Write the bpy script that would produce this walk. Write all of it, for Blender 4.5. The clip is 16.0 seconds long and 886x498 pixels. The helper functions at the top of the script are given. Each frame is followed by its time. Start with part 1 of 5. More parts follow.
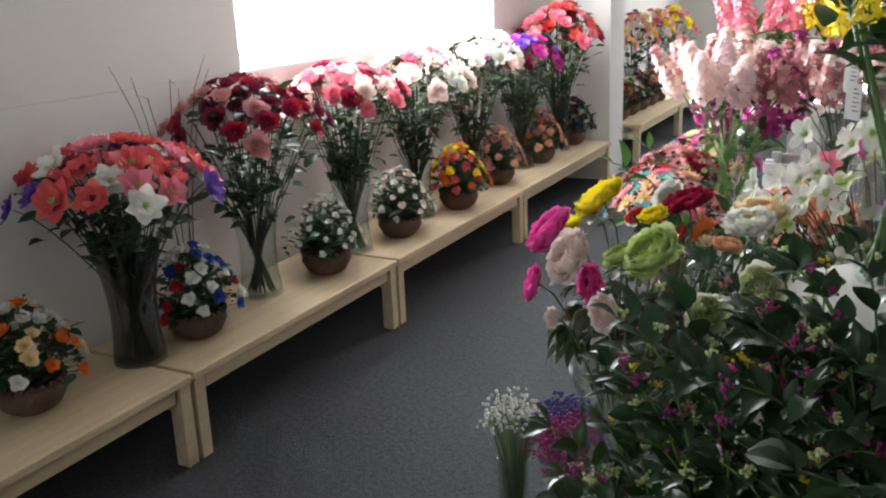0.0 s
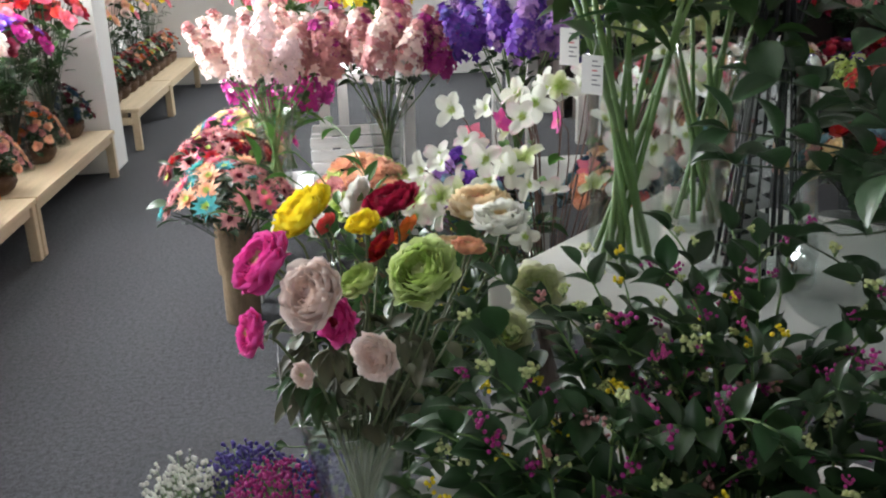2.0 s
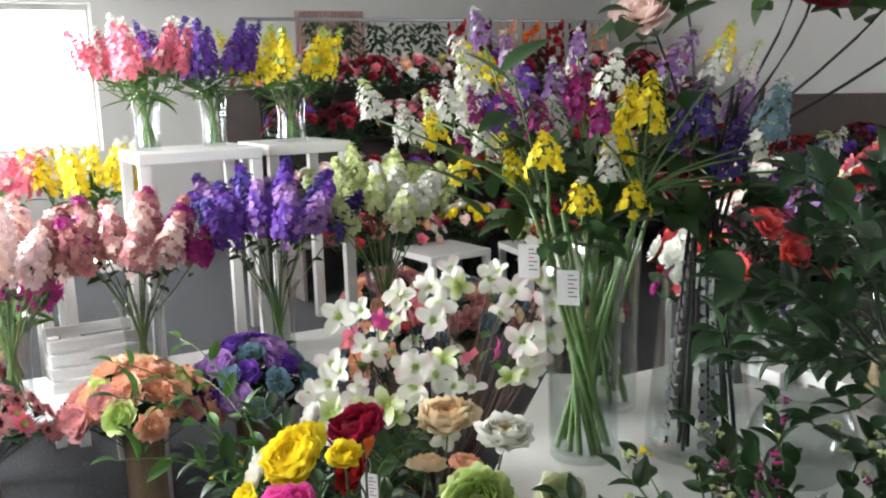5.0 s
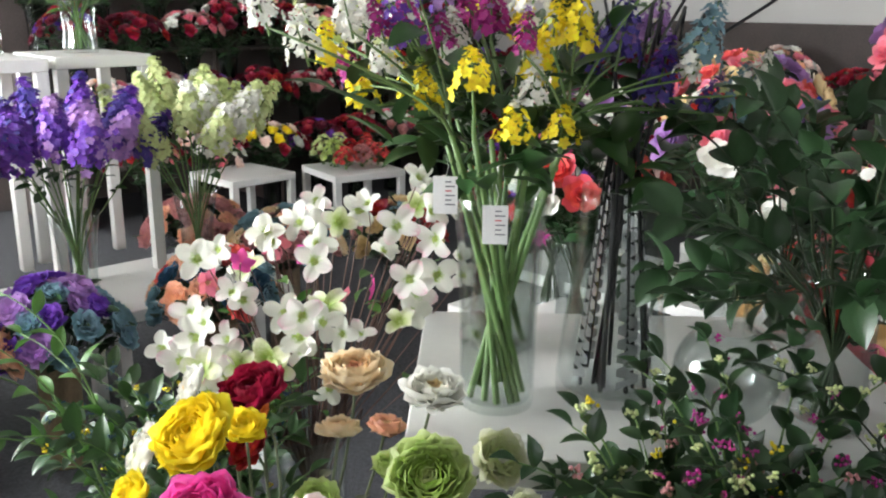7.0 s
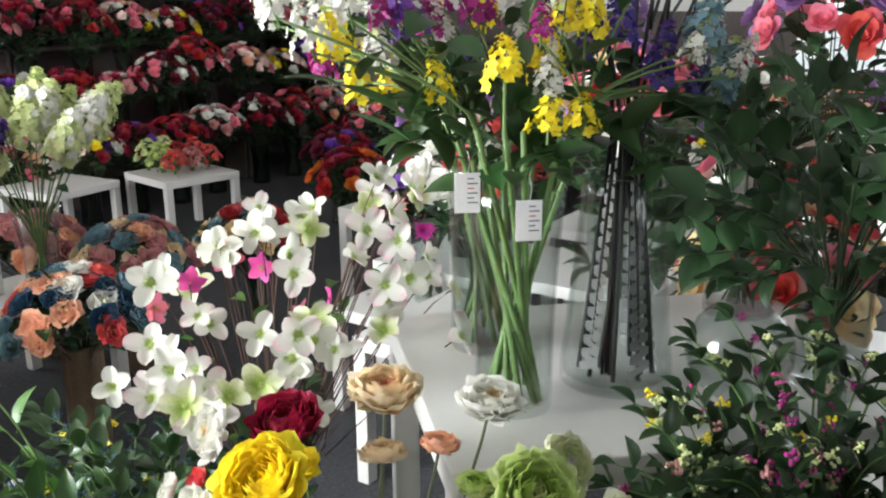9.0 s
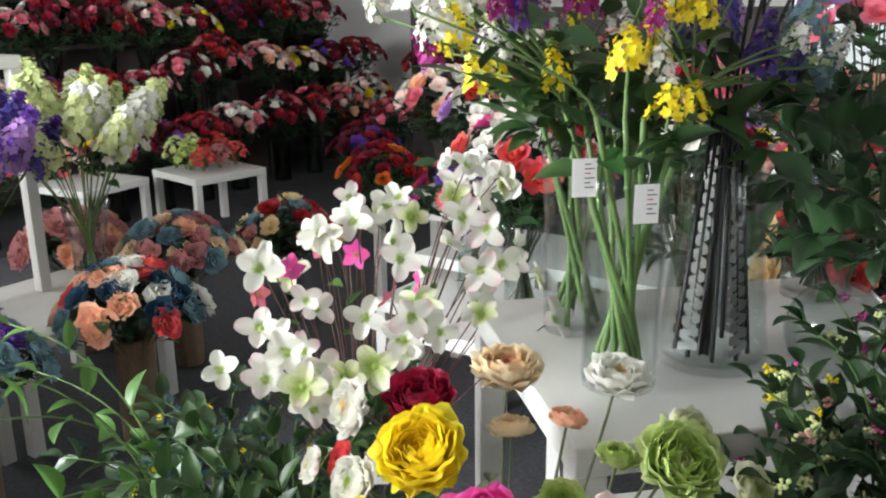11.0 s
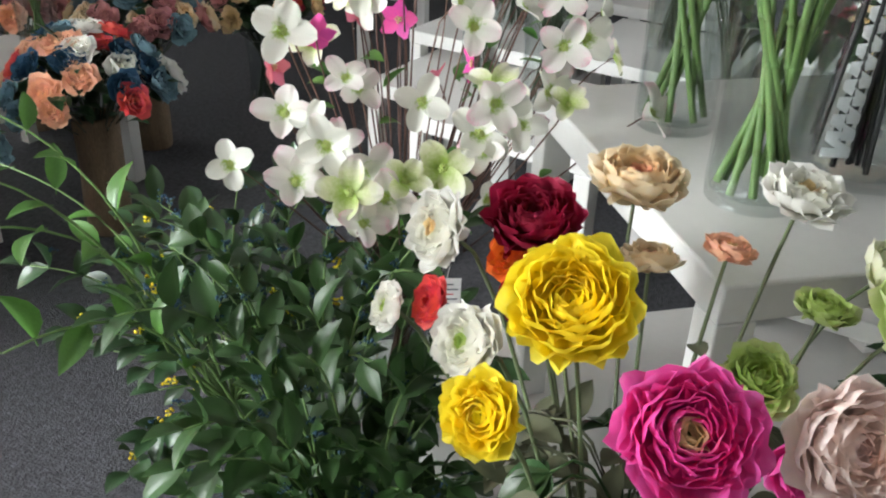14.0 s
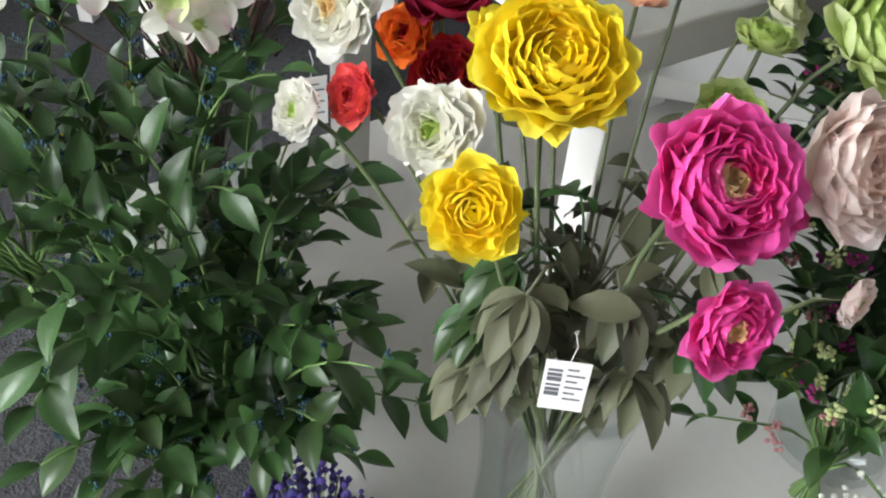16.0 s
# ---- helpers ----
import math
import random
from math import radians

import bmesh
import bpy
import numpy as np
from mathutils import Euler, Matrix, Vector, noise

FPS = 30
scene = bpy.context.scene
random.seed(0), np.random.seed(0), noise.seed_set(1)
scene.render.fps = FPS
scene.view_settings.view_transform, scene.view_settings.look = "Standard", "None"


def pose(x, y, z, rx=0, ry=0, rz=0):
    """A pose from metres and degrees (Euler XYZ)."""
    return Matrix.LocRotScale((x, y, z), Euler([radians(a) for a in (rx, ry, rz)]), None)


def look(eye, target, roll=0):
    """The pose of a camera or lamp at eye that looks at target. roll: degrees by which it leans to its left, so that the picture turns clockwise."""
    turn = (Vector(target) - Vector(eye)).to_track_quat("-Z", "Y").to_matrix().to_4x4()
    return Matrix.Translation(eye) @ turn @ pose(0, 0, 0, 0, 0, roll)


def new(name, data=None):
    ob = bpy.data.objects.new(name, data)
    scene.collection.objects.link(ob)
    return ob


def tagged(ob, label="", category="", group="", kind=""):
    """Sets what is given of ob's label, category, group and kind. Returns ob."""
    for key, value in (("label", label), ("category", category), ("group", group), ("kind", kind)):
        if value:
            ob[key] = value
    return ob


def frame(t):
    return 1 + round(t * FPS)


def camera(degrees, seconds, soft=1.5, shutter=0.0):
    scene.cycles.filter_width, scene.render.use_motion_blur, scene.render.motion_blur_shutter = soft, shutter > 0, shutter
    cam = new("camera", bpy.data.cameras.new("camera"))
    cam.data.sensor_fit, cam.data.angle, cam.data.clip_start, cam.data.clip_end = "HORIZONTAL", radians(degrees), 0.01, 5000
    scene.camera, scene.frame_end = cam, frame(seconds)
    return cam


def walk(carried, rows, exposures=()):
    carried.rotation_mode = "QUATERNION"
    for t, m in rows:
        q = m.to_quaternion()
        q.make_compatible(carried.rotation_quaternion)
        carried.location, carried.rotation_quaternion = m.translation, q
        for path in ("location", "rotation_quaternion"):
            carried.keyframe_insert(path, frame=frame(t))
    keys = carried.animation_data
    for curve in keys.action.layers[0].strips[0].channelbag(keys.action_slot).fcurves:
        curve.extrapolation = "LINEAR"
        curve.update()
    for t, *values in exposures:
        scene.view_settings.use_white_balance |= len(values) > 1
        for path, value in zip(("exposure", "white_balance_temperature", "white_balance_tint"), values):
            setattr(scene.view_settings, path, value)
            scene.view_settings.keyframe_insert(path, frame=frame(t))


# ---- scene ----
cam = camera(52.5, 16.0, soft=2.1)
PATH = [
    (0, (0.008, 0.341, 1.569), (-0.904, 2.025, 0.993), -2.3),
    (0.5, (-0.116, 0.416, 1.56), (-0.836, 2.184, 0.965), -2.0),
    (1, (-0.268, 0.468, 1.586), (-0.621, 2.338, 0.969), -4.1),
    (1.5, (-0.397, 0.524, 1.573), (-0.491, 2.408, 0.911), -3.1),
    (2, (-0.437, 0.599, 1.562), (-0.251, 2.476, 0.896), -1.6),
    (2.5, (-0.488, 0.717, 1.56), (-0.054, 2.557, 0.907), -1.9),
    (3, (-0.523, 0.776, 1.574), (0.126, 2.554, 0.928), -1.2),
    (3.5, (-0.615, 0.773, 1.616), (0.243, 2.489, 1.052), -1.1),
    (4, (-0.771, 0.759, 1.658), (0.144, 2.495, 1.273), -2.7),
    (4.2, (-0.816, 0.757, 1.67), (0.108, 2.501, 1.343), -2.7),
    (6.3, (-0.965, 0.838, 1.682), (0.118, 2.442, 1.18), 0.7),
    (6.5, (-0.971, 0.897, 1.673), (0.189, 2.438, 1.144), 0.4),
    (7, (-0.977, 1.025, 1.666), (0.337, 2.435, 1.132), 0.4),
    (7.5, (-0.993, 1.098, 1.665), (0.37, 2.461, 1.132), 1.4),
    (8, (-1.028, 1.189, 1.654), (0.469, 2.397, 1.105), 1.1),
    (8.2, (-1.059, 1.227, 1.658), (0.479, 2.38, 1.106), 0.3),
    (10.3, (-1.191, 1.375, 1.654), (0.423, 2.422, 1.108), -0.7),
    (10.5, (-1.218, 1.391, 1.656), (0.395, 2.441, 1.113), -0.7),
    (11, (-1.257, 1.424, 1.651), (0.335, 2.502, 1.099), -0.8),
    (11.5, (-1.275, 1.448, 1.647), (0.294, 2.543, 1.064), -1.0),
    (12, (-1.281, 1.464, 1.639), (0.251, 2.589, 1.015), -0.5),
    (12.5, (-1.265, 1.507, 1.628), (0.239, 2.66, 0.989), -0.6),
    (13, (-1.222, 1.584, 1.601), (0.296, 2.657, 0.862), 0.1),
    (13.5, (-1.155, 1.678, 1.568), (0.365, 2.652, 0.706), 1.1),
    (13.6, (-1.134, 1.694, 1.555), (0.383, 2.653, 0.673), 1.5),
    (14, (-1.077, 1.742, 1.53), (0.417, 2.634, 0.545), 2.2),
    (14.5, (-1.032, 1.77, 1.502), (0.428, 2.618, 0.429), 2.4),
    (15, (-1.009, 1.782, 1.478), (0.454, 2.497, 0.317), 2.3),
    (15.5, (-1.018, 1.847, 1.458), (0.468, 2.312, 0.202), 3.0),
    (16, (-1.063, 1.941, 1.437), (0.453, 2.158, 0.152), 5.2),
]
EXPOSURES = [(0, 0.05), (2.0, 0.32), (3.0, 0.45), (4.0, 0.4), (7.0, 0.72), (11.0, 0.58), (13.5, 0.44), (15.0, 0.38), (16.0, 0.48)]
walk(cam, [(t, look(eye, target, roll)) for t, eye, target, roll in PATH], EXPOSURES)

# ---- world and light ----
world = bpy.data.worlds.new("World")
scene.world = world
world.use_nodes = True
wn = world.node_tree.nodes
sky = wn.new("ShaderNodeTexSky")
sky.sky_type = "NISHITA"
sky.sun_disc = False
sky.sun_elevation, sky.sun_rotation = radians(40), radians(270)
wn["Background"].inputs["Strength"].default_value = 0.12
world.node_tree.links.new(sky.outputs[0], wn["Background"].inputs["Color"])


def opening_light(name, eye, target, w, h, power, colour):
    data = bpy.data.lights.new(name, "AREA")
    data.shape, data.size, data.size_y, data.energy, data.color = "RECTANGLE", w, h, power, colour
    ob = new(name, data)
    ob.matrix_world = look(eye, target)
    return ob


DAY = (0.93, 0.97, 1.0)
opening_light("daylight_side_window", (-2.78, 4.7, 1.95), (0, 4.5, 0.9), 2.5, 1.3, 235, DAY)
# added fill lamp at the end wall, brightens the interior
opening_light("daylight_end_window", (-0.5, 11.05, 1.9), (-0.5, 4, 1.2), 2.0, 1.5, 90, DAY)
opening_light("daylight_shop_window", (7.55, 1.6, 1.7), (0, 2, 1.0), 3.6, 1.6, 100, DAY)
# added fill lamp behind the camera, lifts the near flowers; no entrance is known there
opening_light("daylight_entrance", (-1.4, -3.05, 1.7), (-0.8, 3, 0.9), 2.6, 1.8, 30, DAY)

# ---- materials ----
MATS = {}


def shader(name):
    m = bpy.data.materials.new(name)
    m.use_nodes = True
    return m, m.node_tree.nodes, m.node_tree.links, m.node_tree.nodes["Principled BSDF"]


def surface(name, colour, rough=0.6, vary=0.15, scale=8.0, fine=90.0, bump=0.15, metal=0.0, stretch=(1, 1, 1)):
    """Painted, wooden, stone or cloth surface with two scales of variation."""
    if name in MATS:
        return MATS[name]
    m, n, l, p = shader(name)
    tc, mp = n.new("ShaderNodeTexCoord"), n.new("ShaderNodeMapping")
    mp.inputs["Scale"].default_value = stretch
    l.new(tc.outputs["Object"], mp.inputs["Vector"])
    a, b = n.new("ShaderNodeTexNoise"), n.new("ShaderNodeTexNoise")
    a.inputs["Scale"].default_value, b.inputs["Scale"].default_value = scale, fine
    a.inputs["Detail"].default_value = b.inputs["Detail"].default_value = 4
    l.new(mp.outputs[0], a.inputs["Vector"]), l.new(mp.outputs[0], b.inputs["Vector"])
    add = n.new("ShaderNodeMath")
    l.new(a.outputs["Fac"], add.inputs[0]), l.new(b.outputs["Fac"], add.inputs[1])
    r = n.new("ShaderNodeMapRange")
    r.inputs["From Min"].default_value, r.inputs["From Max"].default_value = 0.6, 1.4
    r.inputs["To Min"].default_value, r.inputs["To Max"].default_value = 1 - vary, 1 + vary
    l.new(add.outputs[0], r.inputs["Value"])
    mul = n.new("ShaderNodeVectorMath")
    mul.operation = "SCALE"
    mul.inputs[0].default_value = colour
    l.new(r.outputs[0], mul.inputs["Scale"])
    l.new(mul.outputs[0], p.inputs["Base Color"])
    bp = n.new("ShaderNodeBump")
    bp.inputs["Strength"].default_value, bp.inputs["Distance"].default_value = bump, 0.01
    l.new(b.outputs["Fac"], bp.inputs["Height"]), l.new(bp.outputs[0], p.inputs["Normal"])
    p.inputs["Roughness"].default_value, p.inputs["Metallic"].default_value = rough, metal
    MATS[name] = m
    return m


def cloth(name, colour, rough=0.6, vary=0.3, through_light=0.3, veins=30.0, hue=0.02):
    """Thin petal or leaf cloth: varies from piece to piece, with fine streaks, and lets some light through."""
    if name in MATS:
        return MATS[name]
    m, n, l, p = shader(name)
    geo, obi = n.new("ShaderNodeNewGeometry"), n.new("ShaderNodeObjectInfo")
    add = n.new("ShaderNodeMath")
    add.operation = "ADD"
    l.new(geo.outputs["Random Per Island"], add.inputs[0]), l.new(obi.outputs["Random"], add.inputs[1])
    r = n.new("ShaderNodeMapRange")
    r.inputs["From Max"].default_value = 2
    r.inputs["To Min"].default_value, r.inputs["To Max"].default_value = 1 - vary, 1 + vary
    l.new(add.outputs[0], r.inputs["Value"])
    tc = n.new("ShaderNodeTexCoord")
    w = n.new("ShaderNodeTexNoise")
    w.inputs["Scale"].default_value, w.inputs["Detail"].default_value = veins, 3
    l.new(tc.outputs["Object"], w.inputs["Vector"])
    r2 = n.new("ShaderNodeMapRange")
    r2.inputs["To Min"].default_value, r2.inputs["To Max"].default_value = 0.8, 1.2
    l.new(w.outputs["Fac"], r2.inputs["Value"])
    mul = n.new("ShaderNodeMath")
    mul.operation = "MULTIPLY"
    l.new(r.outputs[0], mul.inputs[0]), l.new(r2.outputs[0], mul.inputs[1])
    hs = n.new("ShaderNodeHueSaturation")
    hs.inputs["Color"].default_value = (*colour, 1)
    hr = n.new("ShaderNodeMapRange")
    hr.inputs["To Min"].default_value, hr.inputs["To Max"].default_value = 0.5 - hue, 0.5 + hue
    l.new(geo.outputs["Random Per Island"], hr.inputs["Value"])
    l.new(hr.outputs[0], hs.inputs["Hue"]), l.new(mul.outputs[0], hs.inputs["Value"])
    l.new(hs.outputs[0], p.inputs["Base Color"])
    p.inputs["Roughness"].default_value = rough
    bp = n.new("ShaderNodeBump")
    bp.inputs["Strength"].default_value, bp.inputs["Distance"].default_value = 0.12, 0.004
    l.new(w.outputs["Fac"], bp.inputs["Height"]), l.new(bp.outputs[0], p.inputs["Normal"])
    if through_light:
        t, mix = n.new("ShaderNodeBsdfTranslucent"), n.new("ShaderNodeMixShader")
        mix.inputs[0].default_value = through_light
        l.new(hs.outputs[0], t.inputs["Color"])
        l.new(p.outputs[0], mix.inputs[1]), l.new(t.outputs[0], mix.inputs[2])
        l.new(mix.outputs[0], n["Material Output"].inputs["Surface"])
    MATS[name] = m
    return m


def glass_material(name, tint, rough=0.02):
    """Thin clear glass: see-through, with a gloss that grows at grazing angles."""
    m, n, l, p = shader(name)
    n.remove(p)
    clear, shine, mix, fr = n.new("ShaderNodeBsdfTransparent"), n.new("ShaderNodeBsdfGlossy"), n.new("ShaderNodeMixShader"), n.new("ShaderNodeLayerWeight")
    clear.inputs["Color"].default_value = (*tint, 1)
    shine.inputs["Roughness"].default_value = rough
    fr.inputs["Blend"].default_value = 0.22
    half = n.new("ShaderNodeMath")
    half.operation = "MULTIPLY_ADD"
    half.inputs[1].default_value, half.inputs[2].default_value = 0.4, 0.02
    l.new(fr.outputs["Facing"], half.inputs[0])
    l.new(half.outputs[0], mix.inputs[0]), l.new(clear.outputs[0], mix.inputs[1]), l.new(shine.outputs[0], mix.inputs[2])
    l.new(mix.outputs[0], n["Material Output"].inputs["Surface"])
    MATS[name] = m
    return m


PAL = {
    "red": (0.42, 0.012, 0.02), "crimson": (0.3, 0.008, 0.035), "burgundy": (0.13, 0.006, 0.025), "coral": (0.75, 0.1, 0.1),
    "pink": (0.8, 0.22, 0.3), "hot_pink": (0.86, 0.1, 0.44), "magenta": (0.45, 0.03, 0.25), "blush": (0.95, 0.76, 0.7),
    "peach": (0.87, 0.5, 0.33), "orange": (0.8, 0.2, 0.03), "yellow": (0.95, 0.78, 0.035), "cream": (0.85, 0.66, 0.38),
    "white": (0.82, 0.81, 0.75), "lime": (0.56, 0.68, 0.22), "green_white": (0.66, 0.72, 0.35), "purple": (0.16, 0.05, 0.38),
    "violet": (0.09, 0.06, 0.3), "lilac": (0.4, 0.22, 0.5), "teal": (0.08, 0.4, 0.42), "navy": (0.025, 0.075, 0.13),
    "slate": (0.2, 0.33, 0.38), "dusty_pink": (0.6, 0.27, 0.27), "ice": (0.92, 0.76, 0.76), "blue": (0.03, 0.09, 0.42),
}


def petal_mat(c):
    return cloth("petal_" + c, PAL[c], 0.55, 0.16, 0.3, 30.0, 0.012)


def graded(name, stops, rough=0.65, through_light=0.42):
    """Petal cloth dyed in rings from the heart of the flower to the petal tips, with fine ribs."""
    if name in MATS:
        return MATS[name]
    m, n, l, p = shader(name)
    tc, sep = n.new("ShaderNodeTexCoord"), n.new("ShaderNodeSeparateXYZ")
    l.new(tc.outputs["Object"], sep.inputs[0])
    flat, ln = n.new("ShaderNodeCombineXYZ"), n.new("ShaderNodeVectorMath")
    l.new(sep.outputs["X"], flat.inputs["X"]), l.new(sep.outputs["Y"], flat.inputs["Y"])
    ln.operation = "LENGTH"
    l.new(flat.outputs[0], ln.inputs[0])
    w = n.new("ShaderNodeTexNoise")
    w.inputs["Scale"].default_value, w.inputs["Detail"].default_value = 9.0, 4
    l.new(tc.outputs["Object"], w.inputs["Vector"])
    geo = n.new("ShaderNodeNewGeometry")
    wob, isl = n.new("ShaderNodeMath"), n.new("ShaderNodeMath")
    wob.operation = isl.operation = "MULTIPLY_ADD"
    wob.inputs[1].default_value = 0.35
    reach = n.new("ShaderNodeMath")
    reach.operation = "MULTIPLY"
    reach.inputs[1].default_value = 0.7
    l.new(ln.outputs["Value"], reach.inputs[0])
    l.new(w.outputs["Fac"], wob.inputs[0]), l.new(reach.outputs[0], wob.inputs[2])
    isl.inputs[1].default_value = 0.16
    l.new(geo.outputs["Random Per Island"], isl.inputs[0]), l.new(wob.outputs[0], isl.inputs[2])
    ramp = n.new("ShaderNodeValToRGB")
    l.new(isl.outputs[0], ramp.inputs[0])
    els = ramp.color_ramp.elements
    while len(els) < len(stops):
        els.new(0.5)
    for e, (at, c) in zip(els, stops):
        e.position, e.color = at, (*c, 1)
    l.new(ramp.outputs[0], p.inputs["Base Color"])
    p.inputs["Roughness"].default_value = rough
    bp = n.new("ShaderNodeBump")
    bp.inputs["Strength"].default_value, bp.inputs["Distance"].default_value = 0.15, 0.004
    l.new(w.outputs["Fac"], bp.inputs["Height"]), l.new(bp.outputs[0], p.inputs["Normal"])
    t, mix = n.new("ShaderNodeBsdfTranslucent"), n.new("ShaderNodeMixShader")
    mix.inputs[0].default_value = through_light
    l.new(ramp.outputs[0], t.inputs["Color"])
    l.new(p.outputs[0], mix.inputs[1]), l.new(t.outputs[0], mix.inputs[2])
    l.new(mix.outputs[0], n["Material Output"].inputs["Surface"])
    MATS[name] = m
    return m


GREEN_HEART, SNOW = (0.35, 0.5, 0.08), (0.82, 0.82, 0.74)
DOGWOOD_DYES = {
    "white": [(0.3, GREEN_HEART), (0.42, SNOW), (0.88, SNOW), (1.0, (0.84, 0.78, 0.75))],
    "ice": [(0.3, GREEN_HEART), (0.42, SNOW), (0.78, (0.84, 0.76, 0.74)), (1.0, (0.84, 0.48, 0.58))],
    "green_white": [(0.34, (0.36, 0.5, 0.1)), (0.62, (0.68, 0.72, 0.42)), (0.85, (0.8, 0.8, 0.66)), (1.0, (0.84, 0.72, 0.7))],
}
RANUNCULUS_DYES = {
    "hot_pink": [(0.2, (0.88, 0.4, 0.5)), (0.42, (0.82, 0.06, 0.36)), (0.85, (0.88, 0.13, 0.48)), (1.0, (0.9, 0.26, 0.58))],
    "yellow": [(0.15, (0.9, 0.8, 0.25)), (0.4, (0.96, 0.76, 0.03)), (0.8, (0.96, 0.82, 0.05)), (1.0, (0.96, 0.87, 0.14))],
    "blush": [(0.15, (0.95, 0.72, 0.6)), (0.5, (0.96, 0.8, 0.73)), (0.8, (0.96, 0.84, 0.8)), (1.0, (0.95, 0.87, 0.86))],
    "white": [(0.15, (0.8, 0.8, 0.6)), (0.5, (0.83, 0.82, 0.74)), (0.8, (0.84, 0.83, 0.78)), (1.0, (0.85, 0.83, 0.8))],
    "lime": [(0.15, (0.3, 0.48, 0.06)), (0.5, (0.5, 0.64, 0.18)), (0.8, (0.62, 0.72, 0.32)), (1.0, (0.72, 0.78, 0.5))],
    "green_white": [(0.15, (0.45, 0.6, 0.15)), (0.5, (0.7, 0.74, 0.42)), (0.8, (0.8, 0.8, 0.6)), (1.0, (0.82, 0.82, 0.7))],
    "cream": [(0.15, (0.85, 0.55, 0.3)), (0.5, (0.86, 0.66, 0.4)), (0.8, (0.87, 0.74, 0.52)), (1.0, (0.86, 0.78, 0.66))],
    "crimson": [(0.15, (0.5, 0.03, 0.09)), (0.45, (0.3, 0.008, 0.035)), (0.8, (0.36, 0.01, 0.05)), (1.0, (0.45, 0.02, 0.09))],
}

LEAF = cloth("leaf_green", (0.035, 0.082, 0.022), 0.38, 0.45, 0.2, 25, 0.02)
LEAF_DARK = cloth("leaf_dark", (0.028, 0.066, 0.024), 0.36, 0.45, 0.15, 25, 0.02)
LEAF_GREY = cloth("leaf_greyed", (0.1, 0.105, 0.06), 0.6, 0.4, 0.2, 25, 0.02)
LEAF_BRIGHT = cloth("leaf_bright", (0.07, 0.17, 0.03), 0.4, 0.4, 0.25, 25, 0.02)
STEM_GREY = cloth("stem_greyed", (0.11, 0.14, 0.065), 0.55, 0.3, 0, 40, 0.01)
STEM = cloth("stem_green", (0.12, 0.205, 0.06), 0.5, 0.3, 0, 40, 0.01)
STEM_DARK = cloth("stem_dark", (0.03, 0.05, 0.02), 0.5, 0.3, 0, 40, 0.01)
TWIG = cloth("twig_brown", (0.12, 0.06, 0.045), 0.7, 0.3, 0, 60, 0.01)
GLASS = glass_material("clear_glass", (0.94, 0.96, 0.955))
SMOKE = glass_material("smoky_glass", (0.7, 0.72, 0.73))
WALL = surface("wall_paint", (0.72, 0.70, 0.67), 0.85, 0.05, 1.5, 140, 0.1)
WHITE = surface("white_lacquer", (0.66, 0.65, 0.62), 0.38, 0.035, 3, 60, 0.03)
WHITEWASH = surface("whitewashed_wood", (0.62, 0.61, 0.6), 0.7, 0.2, 6, 60, 0.3, 0, (1, 8, 8))
PINE = surface("pale_pine", (0.58, 0.45, 0.29), 0.6, 0.16, 3, 40, 0.12, 0, (9, 0.8, 9))
BARK = surface("split_log", (0.2, 0.14, 0.085), 0.85, 0.4, 5, 50, 0.6, 0, (6, 6, 1.2))
WICKER = surface("brown_wicker", (0.1, 0.055, 0.03), 0.75, 0.5, 20, 120, 0.6)
CARPET = surface("grey_carpet", (0.05, 0.05, 0.056), 0.95, 0.8, 55, 150, 1.0)
BLACK = surface("black_plastic", (0.018, 0.018, 0.02), 0.5, 0.2, 10, 90, 0.1)
SHINY_WRAP = surface("shiny_cellophane", (0.55, 0.55, 0.56), 0.28, 0.15, 14, 120, 0.15, 1.0)
PAPER = surface("white_card", (0.82, 0.81, 0.8), 0.7, 0.04, 20, 200, 0.05)
INK = surface("grey_print", (0.12, 0.12, 0.14), 0.7, 0.05)
INKRED = surface("red_print", (0.6, 0.05, 0.08), 0.7, 0.05)
CEIL = surface("ceiling_tile", (0.7, 0.7, 0.68), 0.9, 0.05, 2, 80, 0.1)
ROD = surface("grey_metal_frame", (0.3, 0.3, 0.31), 0.4, 0.1, 5, 60, 0.05, 0.8)

# ---- mesh tools ----
rnd = random.Random(7)


